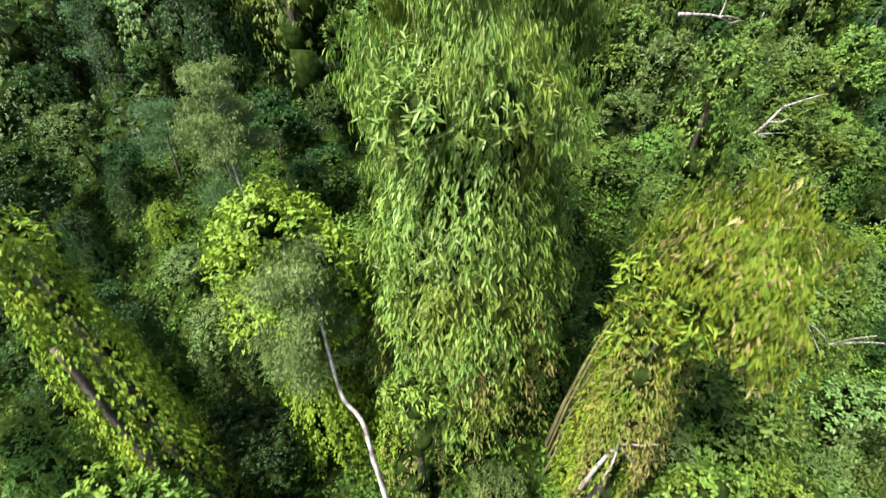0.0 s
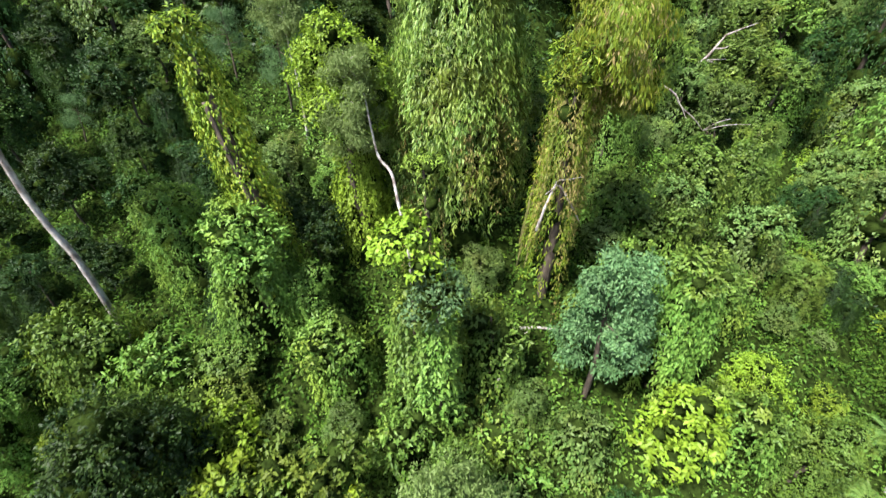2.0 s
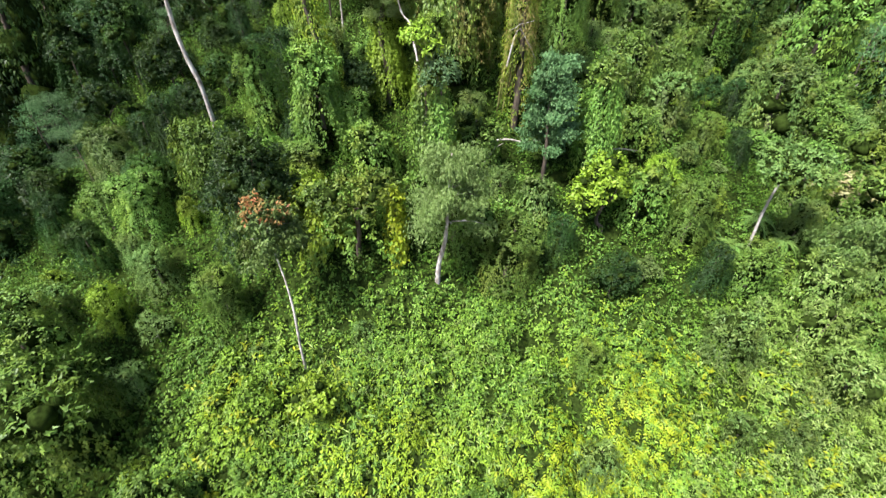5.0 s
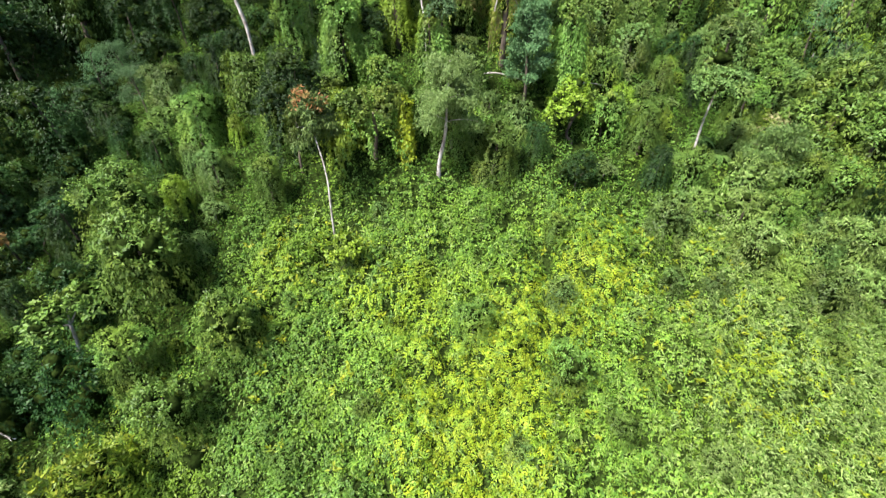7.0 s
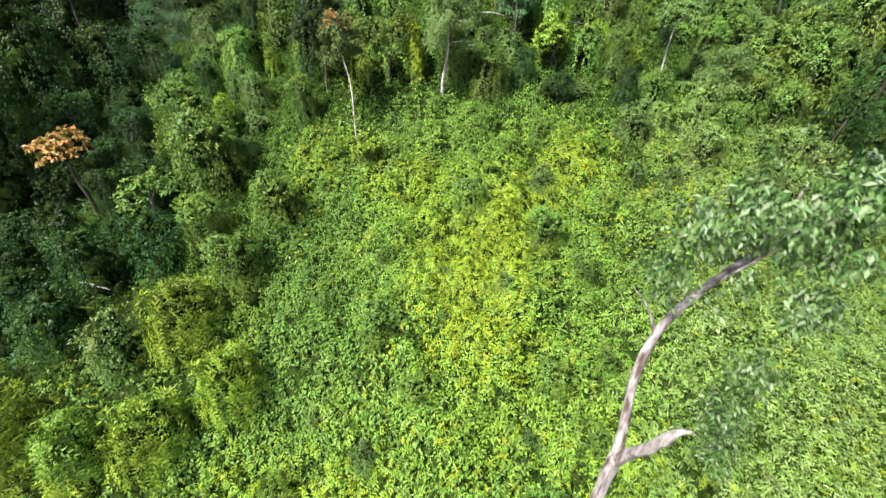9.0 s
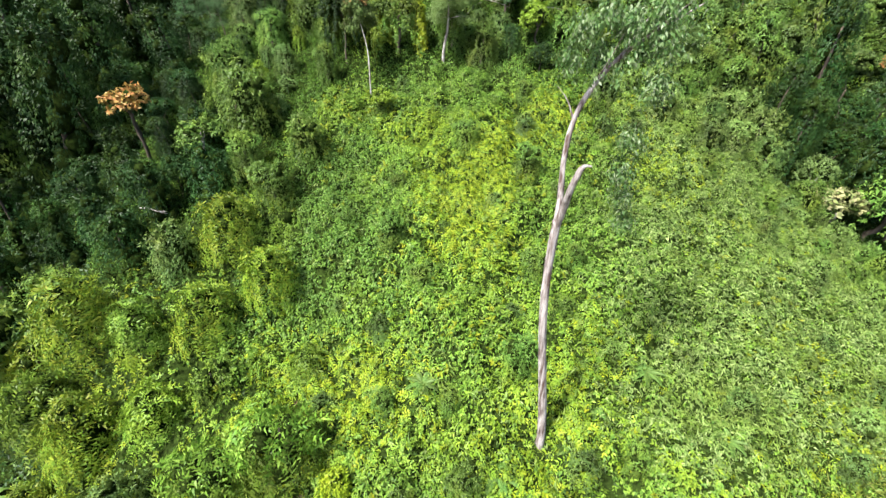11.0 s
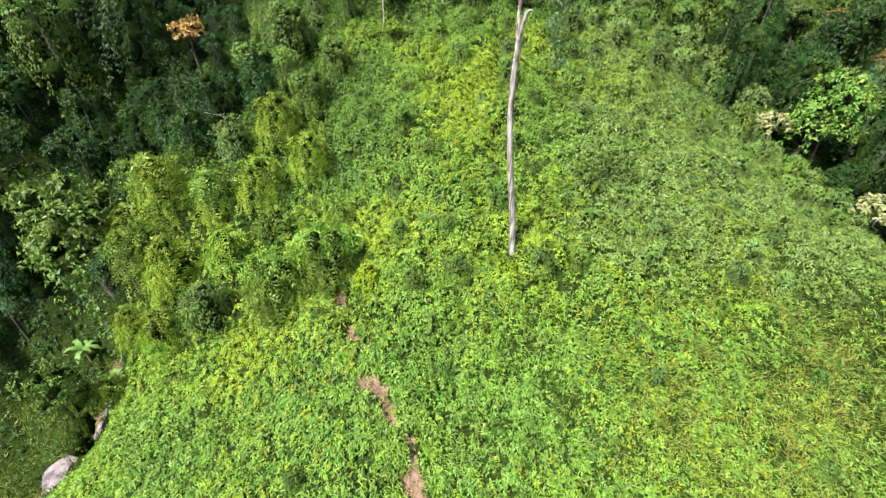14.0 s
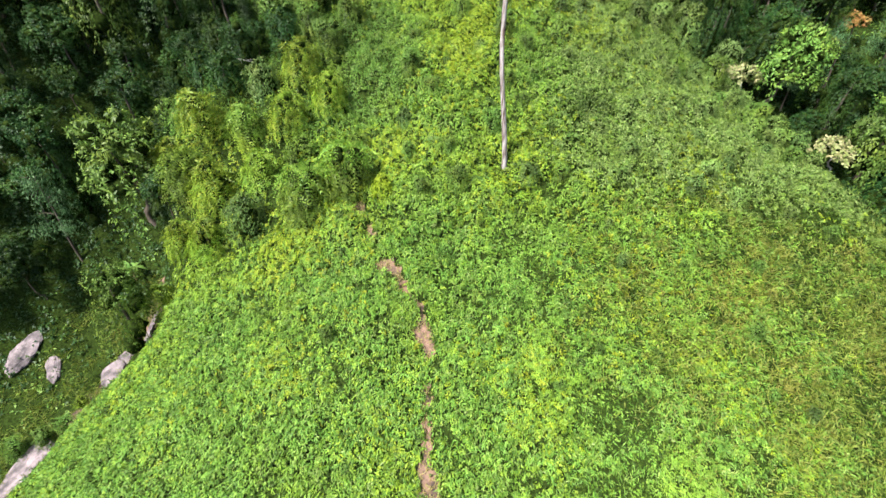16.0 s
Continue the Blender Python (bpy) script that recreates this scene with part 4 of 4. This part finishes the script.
t = feathery(50, M_olive, "thin white-stemmed tree with a rust-tinted crown", 33.0 - g, 1.7, 2.0, [(0, 0, -0.4), (0.05, 0.1, 25.0 - g), (0.1, 0.4, 26.8 - g), (0.0, 0.7, 28.2 - g), (-0.3, 1.2, 29.3 - g), (-0.75, 1.8, 30.6 - g), (-0.8, 2.1, 32.6 - g)], 26, M_pale, (0.2, 0.09), 0.7, girth=0.42)
rs = np.random.RandomState(51)
p, o, c, lr = lobed(rs, 1.2, 1.2, 7, 0.5, 5)
part("rust_leaves", mesh_of("rust_leaves", *sprigs(p + (-0.8, 2.1, 31.6 - g), o, 7, 0.22, 0.1, rs), M_orange), t, "rust-red young leaves at the top")
stand(t, -8.3, -9.2, sink=0)
stand(broadleaf(52, M_lime, "small yellow-green tree above the creepers", height_at(-6.9, -12.0, 25.2), 1.4, 1.3, 9, 0.6, (0.26, 0.14), 4.5, 8, flat=0.35), -6.9, -12.0)
stand(vine_tower(53, M_yellow, "yellow-leaved shrub beside the trail", 3.0, 1.2, 60, (0.2, 0.1), 7, 4.0), -7.3, -42.6)

# the lone tall tree, its bare trunk forked, leaves at the top alone
foot = np.array((5.6, -40.5, float(ground_z(5.6, -40.5))))
t = root("lone_tree", "tall lone tree with a bare weathered trunk, forked, few leaves", "tree")
line = np.array([(5.8, -40.5, foot[2] - 0.4), (5.8, -40.4, 10.8), (5.42, -40.2, 14.6), (5.15, -40.05, 16.8), (4.8, -39.8, 20.2), (4.72, -39.5, 23.0), (4.82, -39.4, 25.9)]) - foot
part("trunk", mesh_of("trunk", *tube(line, [0.31, 0.27, 0.25, 0.22, 0.21, 0.2, 0.21], 12, 0.05, 3), M_pole, True), t)
fork = line[-1]
main = np.array([(4.82, -39.4, 25.6), (4.9, -39.1, 27.0), (4.86, -38.7, 28.5), (5.05, -38.5, 30.3), (5.6, -38.5, 31.6), (6.45, -38.5, 32.7), (7.5, -38.5, 33.5), (9.2, -38.5, 34.5)]) - foot
limb = part("limb", mesh_of("limb", *tube(main, [0.16, 0.14, 0.12, 0.11, 0.1, 0.085, 0.06, 0.025], 10, 0.06, 4), M_pole, True), t)
part("limb", mesh_of("limb", *tube([fork - (0, 0, 0.35), fork + (0.12, -0.3, 0.8), fork + (0.08, -0.85, 2.0), fork + (0.25, -1.0, 2.8), fork + (0.37, -1.04, 3.15), fork + (0.75, -1.0, 3.1)], [0.17, 0.16, 0.14, 0.13, 0.09, 0.03], 10, 0.08, 5), M_pole, True), t, "broken stub of a limb")
for a, e in ((4, (0.5, -0.9, 2.0)), (5, (1.2, 0.9, 1.3)), (6, (0.9, -0.8, 1.2)), (3, (-0.7, 0.4, 1.2))):
    part("twig", mesh_of("twig", *tube([main[a], main[a] + np.array(e) * 0.5 + (0.1, 0, 0.1), main[a] + np.array(e)], [0.05, 0.03, 0.01], 5, seed=a), M_pole, True), limb)
rs = np.random.RandomState(61)
q, u = [], []
for s in np.linspace(0.62, 1, 26):
    k = s * (len(main) - 1) * 0.999
    a = main[int(k)] * (1 - k % 1) + main[int(k) + 1] * (k % 1)
    side = rs.normal(size=(8, 3)) * (0.55, 0.8, 0.4) * (0.6 + 0.6 * s)
    q.append(a + side + UP * 0.25), u.append(unit(side - UP * 0.4))
for at, r, n in (((4.4, -39.0, 32.8), 0.5, 60), ((4.9, -38.9, 33.8), 0.55, 75), ((5.7, -38.8, 34.2), 0.55, 80), ((6.6, -38.8, 33.8), 0.6, 85), ((7.8, -38.7, 33.2), 0.65, 90), ((7.8, -38.8, 34.4), 0.6, 80),
                 ((8.0, -39.0, 31.6), 0.6, 80), ((7.4, -39.2, 29.6), 0.55, 80), ((7.3, -39.2, 28.3), 0.6, 85), ((7.6, -39.2, 27.0), 0.55, 75), ((7.9, -39.3, 25.8), 0.5, 60)):
    side = rand_dir(n, rs) * r * (0.4 + 0.8 * rs.rand(n, 1)) * (1, 1, 1.1)
    q.append(side + np.array(at) - foot), u.append(unit(side - UP * 0.35))
q, u = np.concatenate(q), np.concatenate(u)
part("crown", mesh_of("crown", *sprigs(q, u, 6, 0.18, 0.075, rs, spread=0.7, droop=0.75, size=0.3), M_crown), t)
stand(t, 5.6, -40.5, sink=0)

# east side: pale-trunked tree, palms, cream-flowered trees, rusty crown
g = float(ground_z(21.7, -0.4))
stand(broadleaf(71, M_olive, "tall tree with a stout pale trunk", height_at(21.6, -0.2, 33.6), 2.1, 1.9, 16, 0.8, (0.2, 0.09), 6.0, 8, M_pale, bend=0.05, girth=0.5, line=[(0.0, 0, 24.9 - g), (-0.1, 0, 26.7 - g), (-0.05, 0.2, 28.6 - g)]), 21.7, -0.4)
for x, y, s, a in ((19.8, -1.2, 0.62, 10), (23.3, 1.8, 0.6, 80), (18.4, 0.2, 0.5, 200), (24.6, 0.2, 0.55, 140)):
    stand(palm(72 + int(a), "small feather-leaved palm in the undergrowth", 2.6), x, y, a, s)
cream = broadleaf(73, M_cream, "spreading bush covered in cream blossom", 4.0, 2.2, 1.6, 14, 0.7, (0.34, 0.2), 3.2, 8, M_pale, flat=0.4, name="flowering_tree")
stand(cream, 57.0, -23.2, 0, 1.45)
for x, y, s in ((48.2, -9.4, 1.0), (38.5, 11.2, 0.9)):
    copy_thing(cream, pose(x, y, float(ground_z(x, y)) - 0.1, 0, 0, 70 * s) @ Matrix.Scale(s, 4))
rust = broadleaf(74, M_orange, "tree with a rust-coloured flowering crown", 7.0, 2.6, 1.8, 14, 0.8, (0.36, 0.2), 2.6, 8, flat=0.3)
stand(rust, 74.4, 19.7, 0, 1.2)
copy_thing(rust, pose(76.6, 7.2, float(ground_z(76.6, 7.2)) - 0.1, 0, 0, 130) @ Matrix.Scale(0.9, 4))
copy_thing(rust, pose(-33.0, -12.0, 17.2, 0, 0, 50) @ Matrix.Scale(0.95, 4))
stand(feathery(75, M_olive, "drooping olive-green tree at the slope's edge", 6.5, 2.6, 2.2, None, 30, M_bark, (0.24, 0.06), 0.9), 26.6, -3.2)

# ferns on the open slope
fern = root("fern", "rosette of arching pale green fern fronds", "fern", "ferns on the slope")
frond = frond_mesh(91, 1.3, 0.3, M_palm, 26, 0.35)
for i in range(8):
    part("frond", frond, fern).matrix_basis = pose(0, 0, 0.7, 0, -25, i * 45 + 10)
stand(fern, 2.9, -42.4, 0, 1.2)
for x, y, s in ((8.0, -41.0, 0.9), (3.6, -44.0, 0.8), (9.6, -38.5, 0.8), (-2.0, -37.0, 0.8), (14.0, -36.0, 0.9), (18.5, -40.0, 0.8)):
    copy_thing(fern, pose(x, y, float(ground_z(x, y)) + 0.1, 0, 0, 40 * x) @ Matrix.Scale(s, 4))

# banana plants in the gully
for x, y, s, a in ((-46.3, -35.8, 1.25, 0), (-39.9, -39.4, 0.8, 70), (-44.8, -24.0, 1.3, 40)):
    stand(banana(81 + a, "banana plant with broad pale leaves by the gully", 1.8), x, y, a, s)

# mounds of creepers on the west flank
mounds = [vine_tower(90 + n, m, lab, h, r, int(36 * r * (h / 4)), lf, 6, 2.7, taper=0.66, feather=fe, simple=True, name="creeper_mound", category="bush") for n, (m, lab, h, r, lf, fe) in enumerate((
    (M_golden, "golden-green feather-leaved mound over a shrub", 4.6, 2.2, (0.28, 0.11), True), (M_vine, "bright creeper mound over a dead shrub", 3.8, 2.4, (0.25, 0.12), False),
    (M_olive, "olive creeper mound over a low tree", 5.4, 2.3, (0.25, 0.11), False), (M_vine, "bright green feather-leaved mound over a shrub", 4.0, 2.0, (0.28, 0.11), True),
    (M_mid, "green creeper mound with hanging skirts", 6.0, 2.6, (0.25, 0.12), False), (M_sage, "pale grey-green creeper mound over a low tree", 5.0, 2.3, (0.27, 0.09), False), (M_dark, "dark green creeper mound over a low tree", 5.6, 2.5, (0.24, 0.12), False)))]
spots = [(-19.3, -24.2, 0, 1.15), (-24.5, -25.0, 2, 1.0), (-29.8, -24.0, 6, 1.1), (-20.2, -30.5, 0, 1.0), (-25.5, -31.0, 3, 1.2), (-31.5, -30.0, 0, 1.2), (-33.2, -35.0, 3, 1.2), (-28.8, -37.0, 0, 1.1),
         (-23.0, -36.5, 3, 0.95), (-18.2, -35.0, 1, 0.85), (-36.5, -31.0, 0, 1.1), (-36.0, -26.5, 4, 1.0), (-15.5, -27.5, 0, 0.9), (-16.0, -21.0, 4, 0.8), (-22.0, -19.5, 6, 0.9), (-29.0, -19.0, 6, 1.0), (-34.0, -20.5, 6, 0.9),
         (-33.5, -40.0, 0, 0.8), (-13.5, -17.0, 4, 0.8), (-11.5, -33.5, 3, 0.6), (33.5, -16.0, 1, 0.7), (29.5, -3.5, 4, 0.9), (33.0, -7.5, 5, 1.0), (24.5, -4.0, 5, 0.8), (37.5, -8.5, 2, 0.9), (43.0, -10.5, 4, 0.8), (20.0, -3.6, 4, 0.7), (28.5, -9.0, 2, 0.7), (34.5, -1.5, 4, 1.1), (39.0, -3.5, 5, 1.1)]
spots += [(-47.4, -54.6, 4, 0.42), (-51.2, -54.8, 4, 0.5), (-49.0, -50.6, 1, 0.45), (-54.6, -56.0, 4, 0.5), (-57.0, -61.0, 1, 0.6)]
more = np.random.RandomState(5)
for _ in range(500):
    x, y = more.uniform(-40, -9), more.uniform(-43, -13)
    if x > gully_x(y) + 6.5 and x < -12 - 0.25 * (y + 25) and all((x - a) ** 2 + (y - b) ** 2 > 22 for a, b, _, _ in spots):
        spots.append((x, y, more.choice([6, 6, 4] if y > -23 else [0, 1, 1, 3, 3, 2] if x > -21 else [0, 0, 3, 4, 4, 2]), more.uniform(0.8, 1.3)))
for _ in range(900):
    x, y = more.uniform(16, 56), more.uniform(-24, 0)
    if 0.1 < open_slope(x, y) and (open_slope(x + 7, y + 7) < 0.5) and all((x - a) ** 2 + (y - b) ** 2 > 8.0 for a, b, _, _ in spots):
        spots.append((x, y, more.choice([1, 2, 2, 4, 4, 5, 5, 5]), more.uniform(0.4, 0.85)))
for _ in range(1200):
    x, y = more.uniform(-12, 50), more.uniform(-62, -6)
    if open_slope(x, y) > 0.6 and trail(x, y) < 0.1 and (x - 5.6) ** 2 + (y + 41) ** 2 > 6 and abs(x + 3.0) + abs(y + 57) > 8 and all((x - a) ** 2 + (y - b) ** 2 > 13.0 for a, b, _, _ in spots):
        low = 1 - 0.45 * smooth(-40, -52, y)
        spots.append((x, y, more.choice([1, 2, 4, 5, 5, 5]) if x > 12 and y > -42 else more.choice([1, 1, 2, 4, 4]), more.uniform(0.26, 0.6) * low))
used = set()
for x, y, n, s in spots:
    m = pose(x, y, float(ground_z(x, y)) - 0.2, 0, 0, 360 * R.rand()) @ Matrix.Scale(s, 4)
    if n in used:
        copy_thing(mounds[n], m)
    else:
        mounds[n].matrix_basis = m
        used.add(n)

# curved white stem over the dark hollow
stand(broadleaf(98, M_mid, "low spreading tree with a curved white stem", height_at(-23.8, -15.8, 23.6), 2.9, 1.7, 16, 0.8, (0.3, 0.15), 3.2, 8, M_pale, flat=0.35, bend=0.7), -23.8, -15.8)

# ---- the forest ----
def forest_kinds(seed, leaf, k, dense, near):
    """The kinds of forest tree, with smaller and more leaves where they stand close."""
    big, small, sim = leaf, (leaf[0] * 0.8, leaf[1] * 0.78), not near
    st, pm = (115, 4.4) if near else (84, 2.3)
    return [
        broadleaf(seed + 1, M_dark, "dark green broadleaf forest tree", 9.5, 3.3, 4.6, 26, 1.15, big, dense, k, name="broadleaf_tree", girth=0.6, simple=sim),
        broadleaf(seed + 2, M_mid, "green broadleaf forest tree with a lumpy crown", 8.5, 3.0, 4.2, 24, 1.05, big, dense, k, name="broadleaf_tree", skirt=st // 4, skirt_leaf=small, skirt_per_m=pm, simple=sim),
        vine_tower(seed + 3, M_mid, "forest tree draped in green creepers", 9.0, 2.8, st, small, k, pm, taper=0.62, simple=sim),
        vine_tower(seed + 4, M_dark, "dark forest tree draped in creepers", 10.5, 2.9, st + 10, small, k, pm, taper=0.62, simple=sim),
        broadleaf(seed + 5, M_olive, "olive-green forest tree with small leaves", 8.5, 2.7, 4.2, 24, 0.95, small, dense * 1.3, k, girth=0.7, name="small_leaved_tree", simple=sim),
        feathery(seed + 6, M_teal, "blue-green soft-leaved forest tree", 8.5, 2.8, 2.7, None, 28, M_bark, (leaf[0] * 0.75, leaf[1] * 0.45), 0.3 if not near else 0.8, simple=sim),
        broadleaf(seed + 7, M_lime, "light green young forest tree", 6.0, 2.2, 2.9, 18, 0.8, small, dense * 1.3, k, girth=0.6, name="young_tree", simple=sim),
        bamboo_clump(seed + 8, M_olive, "drooping olive bamboo in the forest", 7.5, 3.2, 10, 30 if not near else 60, (leaf[0] * 0.95, leaf[1] * 0.33), k, 0.6, simple=sim),
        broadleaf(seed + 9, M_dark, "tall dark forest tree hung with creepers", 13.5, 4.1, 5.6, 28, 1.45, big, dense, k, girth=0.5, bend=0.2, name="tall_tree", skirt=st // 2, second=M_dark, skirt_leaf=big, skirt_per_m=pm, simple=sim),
        vine_tower(seed + 11, M_olive, "forest tree under olive-green hanging creepers", 8.0, 2.7, st, small, k, pm, taper=0.65, simple=sim),
        vine_tower(seed + 12, M_lime, "low tree under yellow-green creepers", 5.5, 2.4, st - 30, small, k, pm, taper=0.65, simple=sim),
        broadleaf(seed + 10, M_grey, "pale grey-green forest tree", 8.0, 2.6, 3.9, 22, 0.95, small, dense * 1.2, k, M_pale, girth=0.5, name="pale_leaved_tree", simple=sim),
    ]


far_kinds = forest_kinds(100, (0.3, 0.15), 7, 3.8, False)
near_kinds = forest_kinds(120, (0.2, 0.1), 8, 5.6, True)
taken = [(1.8, 11.0, 3.2), (5.2, 9.0, 2.5), (-4.2, 11, 2), (-2.2, 6.4, 3.0), (-8.2, 17, 2.2), (-9.2, 7.4, 2.0), (-9, 5.2, 2), (-17, 5.6, 2.5), (-17.2, 3.6, 2.2), (-13.2, 2.4, 2), (-1.7, -0.4, 1.8), (-5, 3.2, 1.8), (2.2, 3.4, 1.8), (-9.5, -0.6, 2), (6.2, 0.2, 1.7), (2.6, -1.6, 1.7), (13.6, 1, 2), (10.3, 12.1, 1.5), (12.3, 10, 1.7), (16.8, 14.6, 1.9), (18.8, 11.3, 1.8), (10.2, 7.6, 1.5), (14.8, 7.2, 1.6), (20.8, 16.8, 1.9), (14.2, 12.2, 1.4), (-1, 1.5, 2.4), (6.8, 2.4, 2.3), (10.4, 3.2, 2), (-0.5, -5, 3), (-3, -3.9, 1.5),
         (10.3, -0.4, 2.5), (-5.4, -3.4, 2.5), (-7.7, -6.0, 3.2), (24, 4, 2.5), (21.5, -0.5, 3.5), (57, -23.2, 4), (48.2, -9.4, 3), (38.5, 11.2, 3), (74.4, 19.7, 4.5), (71.0, 14.0, 3.0), (76.6, 7.2, 4), (73.5, 3.0, 3), (26.6, -3.2, 3), (-47, -35.2, 3), (-41.5, -37, 3), (-50, -38, 2), (-23.8, -15.8, 3),
         (-33.0, -12.3, 2.6), (-32.4, -16.0, 2.0), (0, 4.5, 2.2), (3, 5.5, 2.5)] + [(a, b, 2.2 * s) for a, b, _, s in spots if s > 0.5]
planted = set()
rs = np.random.RandomState(17)
for _ in range(14000):
    x, y = rs.uniform(-74, 104), rs.uniform(-46, 78)
    if rs.rand() < smooth(0.02, 0.3, open_slope(x, y)) or -5.0 < x - gully_x(y) < 3.0 and y < -37 or -13.0 < x - gully_x(y) < 3.0 and y < -41:
        continue
    if y > 38 + 0.65 * max(x - 10, 0):
        continue
    west, east = x < -20 - 0.25 * (y + 10), x > (14 if y < 5 else 4)
    mixed = 4 < x < 27 and -6 < y < 12
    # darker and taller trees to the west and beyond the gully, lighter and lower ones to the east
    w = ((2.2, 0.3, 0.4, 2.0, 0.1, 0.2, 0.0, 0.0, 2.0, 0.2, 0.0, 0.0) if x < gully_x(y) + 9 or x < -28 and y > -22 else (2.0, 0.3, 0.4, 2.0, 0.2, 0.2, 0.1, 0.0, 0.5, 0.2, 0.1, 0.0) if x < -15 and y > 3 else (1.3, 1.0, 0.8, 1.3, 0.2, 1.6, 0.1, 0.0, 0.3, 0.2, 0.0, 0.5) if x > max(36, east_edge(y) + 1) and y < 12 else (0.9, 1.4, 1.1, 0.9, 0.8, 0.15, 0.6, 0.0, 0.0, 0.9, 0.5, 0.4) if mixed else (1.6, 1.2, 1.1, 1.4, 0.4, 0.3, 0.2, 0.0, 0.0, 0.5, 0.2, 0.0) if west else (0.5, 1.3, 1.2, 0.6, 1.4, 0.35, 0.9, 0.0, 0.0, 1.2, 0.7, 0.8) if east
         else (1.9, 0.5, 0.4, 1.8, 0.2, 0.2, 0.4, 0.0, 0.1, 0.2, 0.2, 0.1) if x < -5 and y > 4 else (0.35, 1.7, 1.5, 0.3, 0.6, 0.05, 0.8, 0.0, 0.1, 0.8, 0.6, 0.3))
    n = rs.choice(12, p=np.array(w) / sum(w))
    s = 0.7 + 0.5 * rs.rand()
    if east:
        s *= 0.9 - 0.26 * smooth(-5, 0, y) * smooth(32, 26, x) + 0.4 * smooth(36, 56, x)
    elif x < gully_x(y):
        s *= 1.3
    elif west:
        s *= 0.85
    elif not west:
        s *= 0.78 if y > 12 else 0.64 + 0.1 * smooth(0, 9, y)
    gap = 3.0 * s + 0.3
    if any((x - a) ** 2 + (y - b) ** 2 < ((0.58 if x > 38 else 0.66 if x > 4 else 0.6 if west else 0.55) * (gap + r)) ** 2 for a, b, r in taken):
        continue
    # the air along the cable's line stays free
    if abs(x) < 4 and ground_z(x, y) + 15 * s > 45 + 0.23 * y and y < 3:
        continue
    taken.append((x, y, gap))
    kind = (near_kinds if near_woods(x, y) > 0.5 else far_kinds)[n]
    m = pose(x, y, float(ground_z(x, y)) - 0.25, 4 * rs.normal(), 4 * rs.normal(), 360 * rs.rand()) @ Matrix.Diagonal((s * rs.uniform(0.9, 1.12), s, s * rs.uniform(0.85, 1.2), 1))
    if kind in planted:
        copy_thing(kind, m)
    else:
        kind.matrix_basis = m
        planted.add(kind)

# ---- rocks in the gully, dead wood ----
for n, (x, y, a, b, c, turn, rise_by) in enumerate(((-42.2, -42.1, 1.2, 2.7, 0.3, -20, 1.1), (-46.5, -47.0, 1.4, 1.9, 0.35, -14, 0.6), (-52.4, -58.0, 3.0, 3.8, 0.5, -25, 0.7), (-58.6, -45.4, 3.0, 1.3, 0.35, 70, 0.55), (-45.4, -44.8, 0.9, 1.3, 0.3, -15, 0.4), (-54.6, -46.6, 0.9, 1.8, 0.3, 20, 0.4))):
    rise = [float(ground_z(x + 0.8, y) - ground_z(x - 0.8, y)) / 1.6, float(ground_z(x, y + 0.8) - ground_z(x, y - 0.8)) / 1.6]
    lie = Vector((0, 0, 1)).rotation_difference(Vector((-rise[0], -rise[1], 1))).to_matrix().to_4x4()
    boulder(n + 1, (a, b, c), "purplish grey rock slab flush with the gully's soil").matrix_basis = Matrix.Translation((x, y, float(ground_z(x, y)) + rise_by)) @ lie @ pose(0, 0, 0, 0, 0, turn)
bare_branch([(16.4, 31.8, 35.9), (18.7, 31.8, 36.2), (21.2, 31.8, 36.6), (22.8, 31.8, 37.1), (24.0, 31.8, 37.8), (24.6, 31.8, 38.8), (25.2, 31.8, 39.9)], 0.22, "long grey dead branch over the forest", 5, 3, M_pole)
bare_branch([(14.6, 30.0, 46.2), (16.0, 30.0, 46.2), (17.2, 30.0, 46.1), (18.0, 30.0, 45.7)], 0.12, "bare grey branch high in the forest", 3, 6, M_pole)
bare_branch([(4.32, 6.5, 35.87), (4.62, 6.5, 37.44), (4.94, 6.5, 38.52), (5.62, 6.5, 37.44), (6.29, 6.5, 36.35)], 0.07, "broken pale branch hanging under the creepers", 3, 4)
bare_branch([(9.6, 9.0, 41.8), (10.2, 9.0, 41.5), (10.6, 9.0, 40.9), (11.4, 9.0, 40.4), (12.0, 9.0, 39.8)], 0.045, "thin bare branch beside the bowed bamboo", 3, 8, M_pole)
for x, y, dx, dy, lift in ((19.5, -6.0, 4.2, -0.6, 0.9), (11.8, 5.0, 3.2, 0.8, 2.2), (3.4, 4.6, 3.6, 0.2, 1.6), (2.4, 2.0, 1.2, 2.2, 1.6), (-30.0, -20.0, 3.0, -0.8, 2.4)):
    a, b = np.array((x, y)), np.array((x + dx, y + dy))
    pts = [(*(a + (b - a) * s), float(ground_z(*(a + (b - a) * s))) + lift + 0.15 * np.sin(5 * s)) for s in (0, 0.33, 0.66, 1)]
    bare_branch(pts, 0.09, "pale fallen dead stem lying over the undergrowth", 3, int(abs(x)))
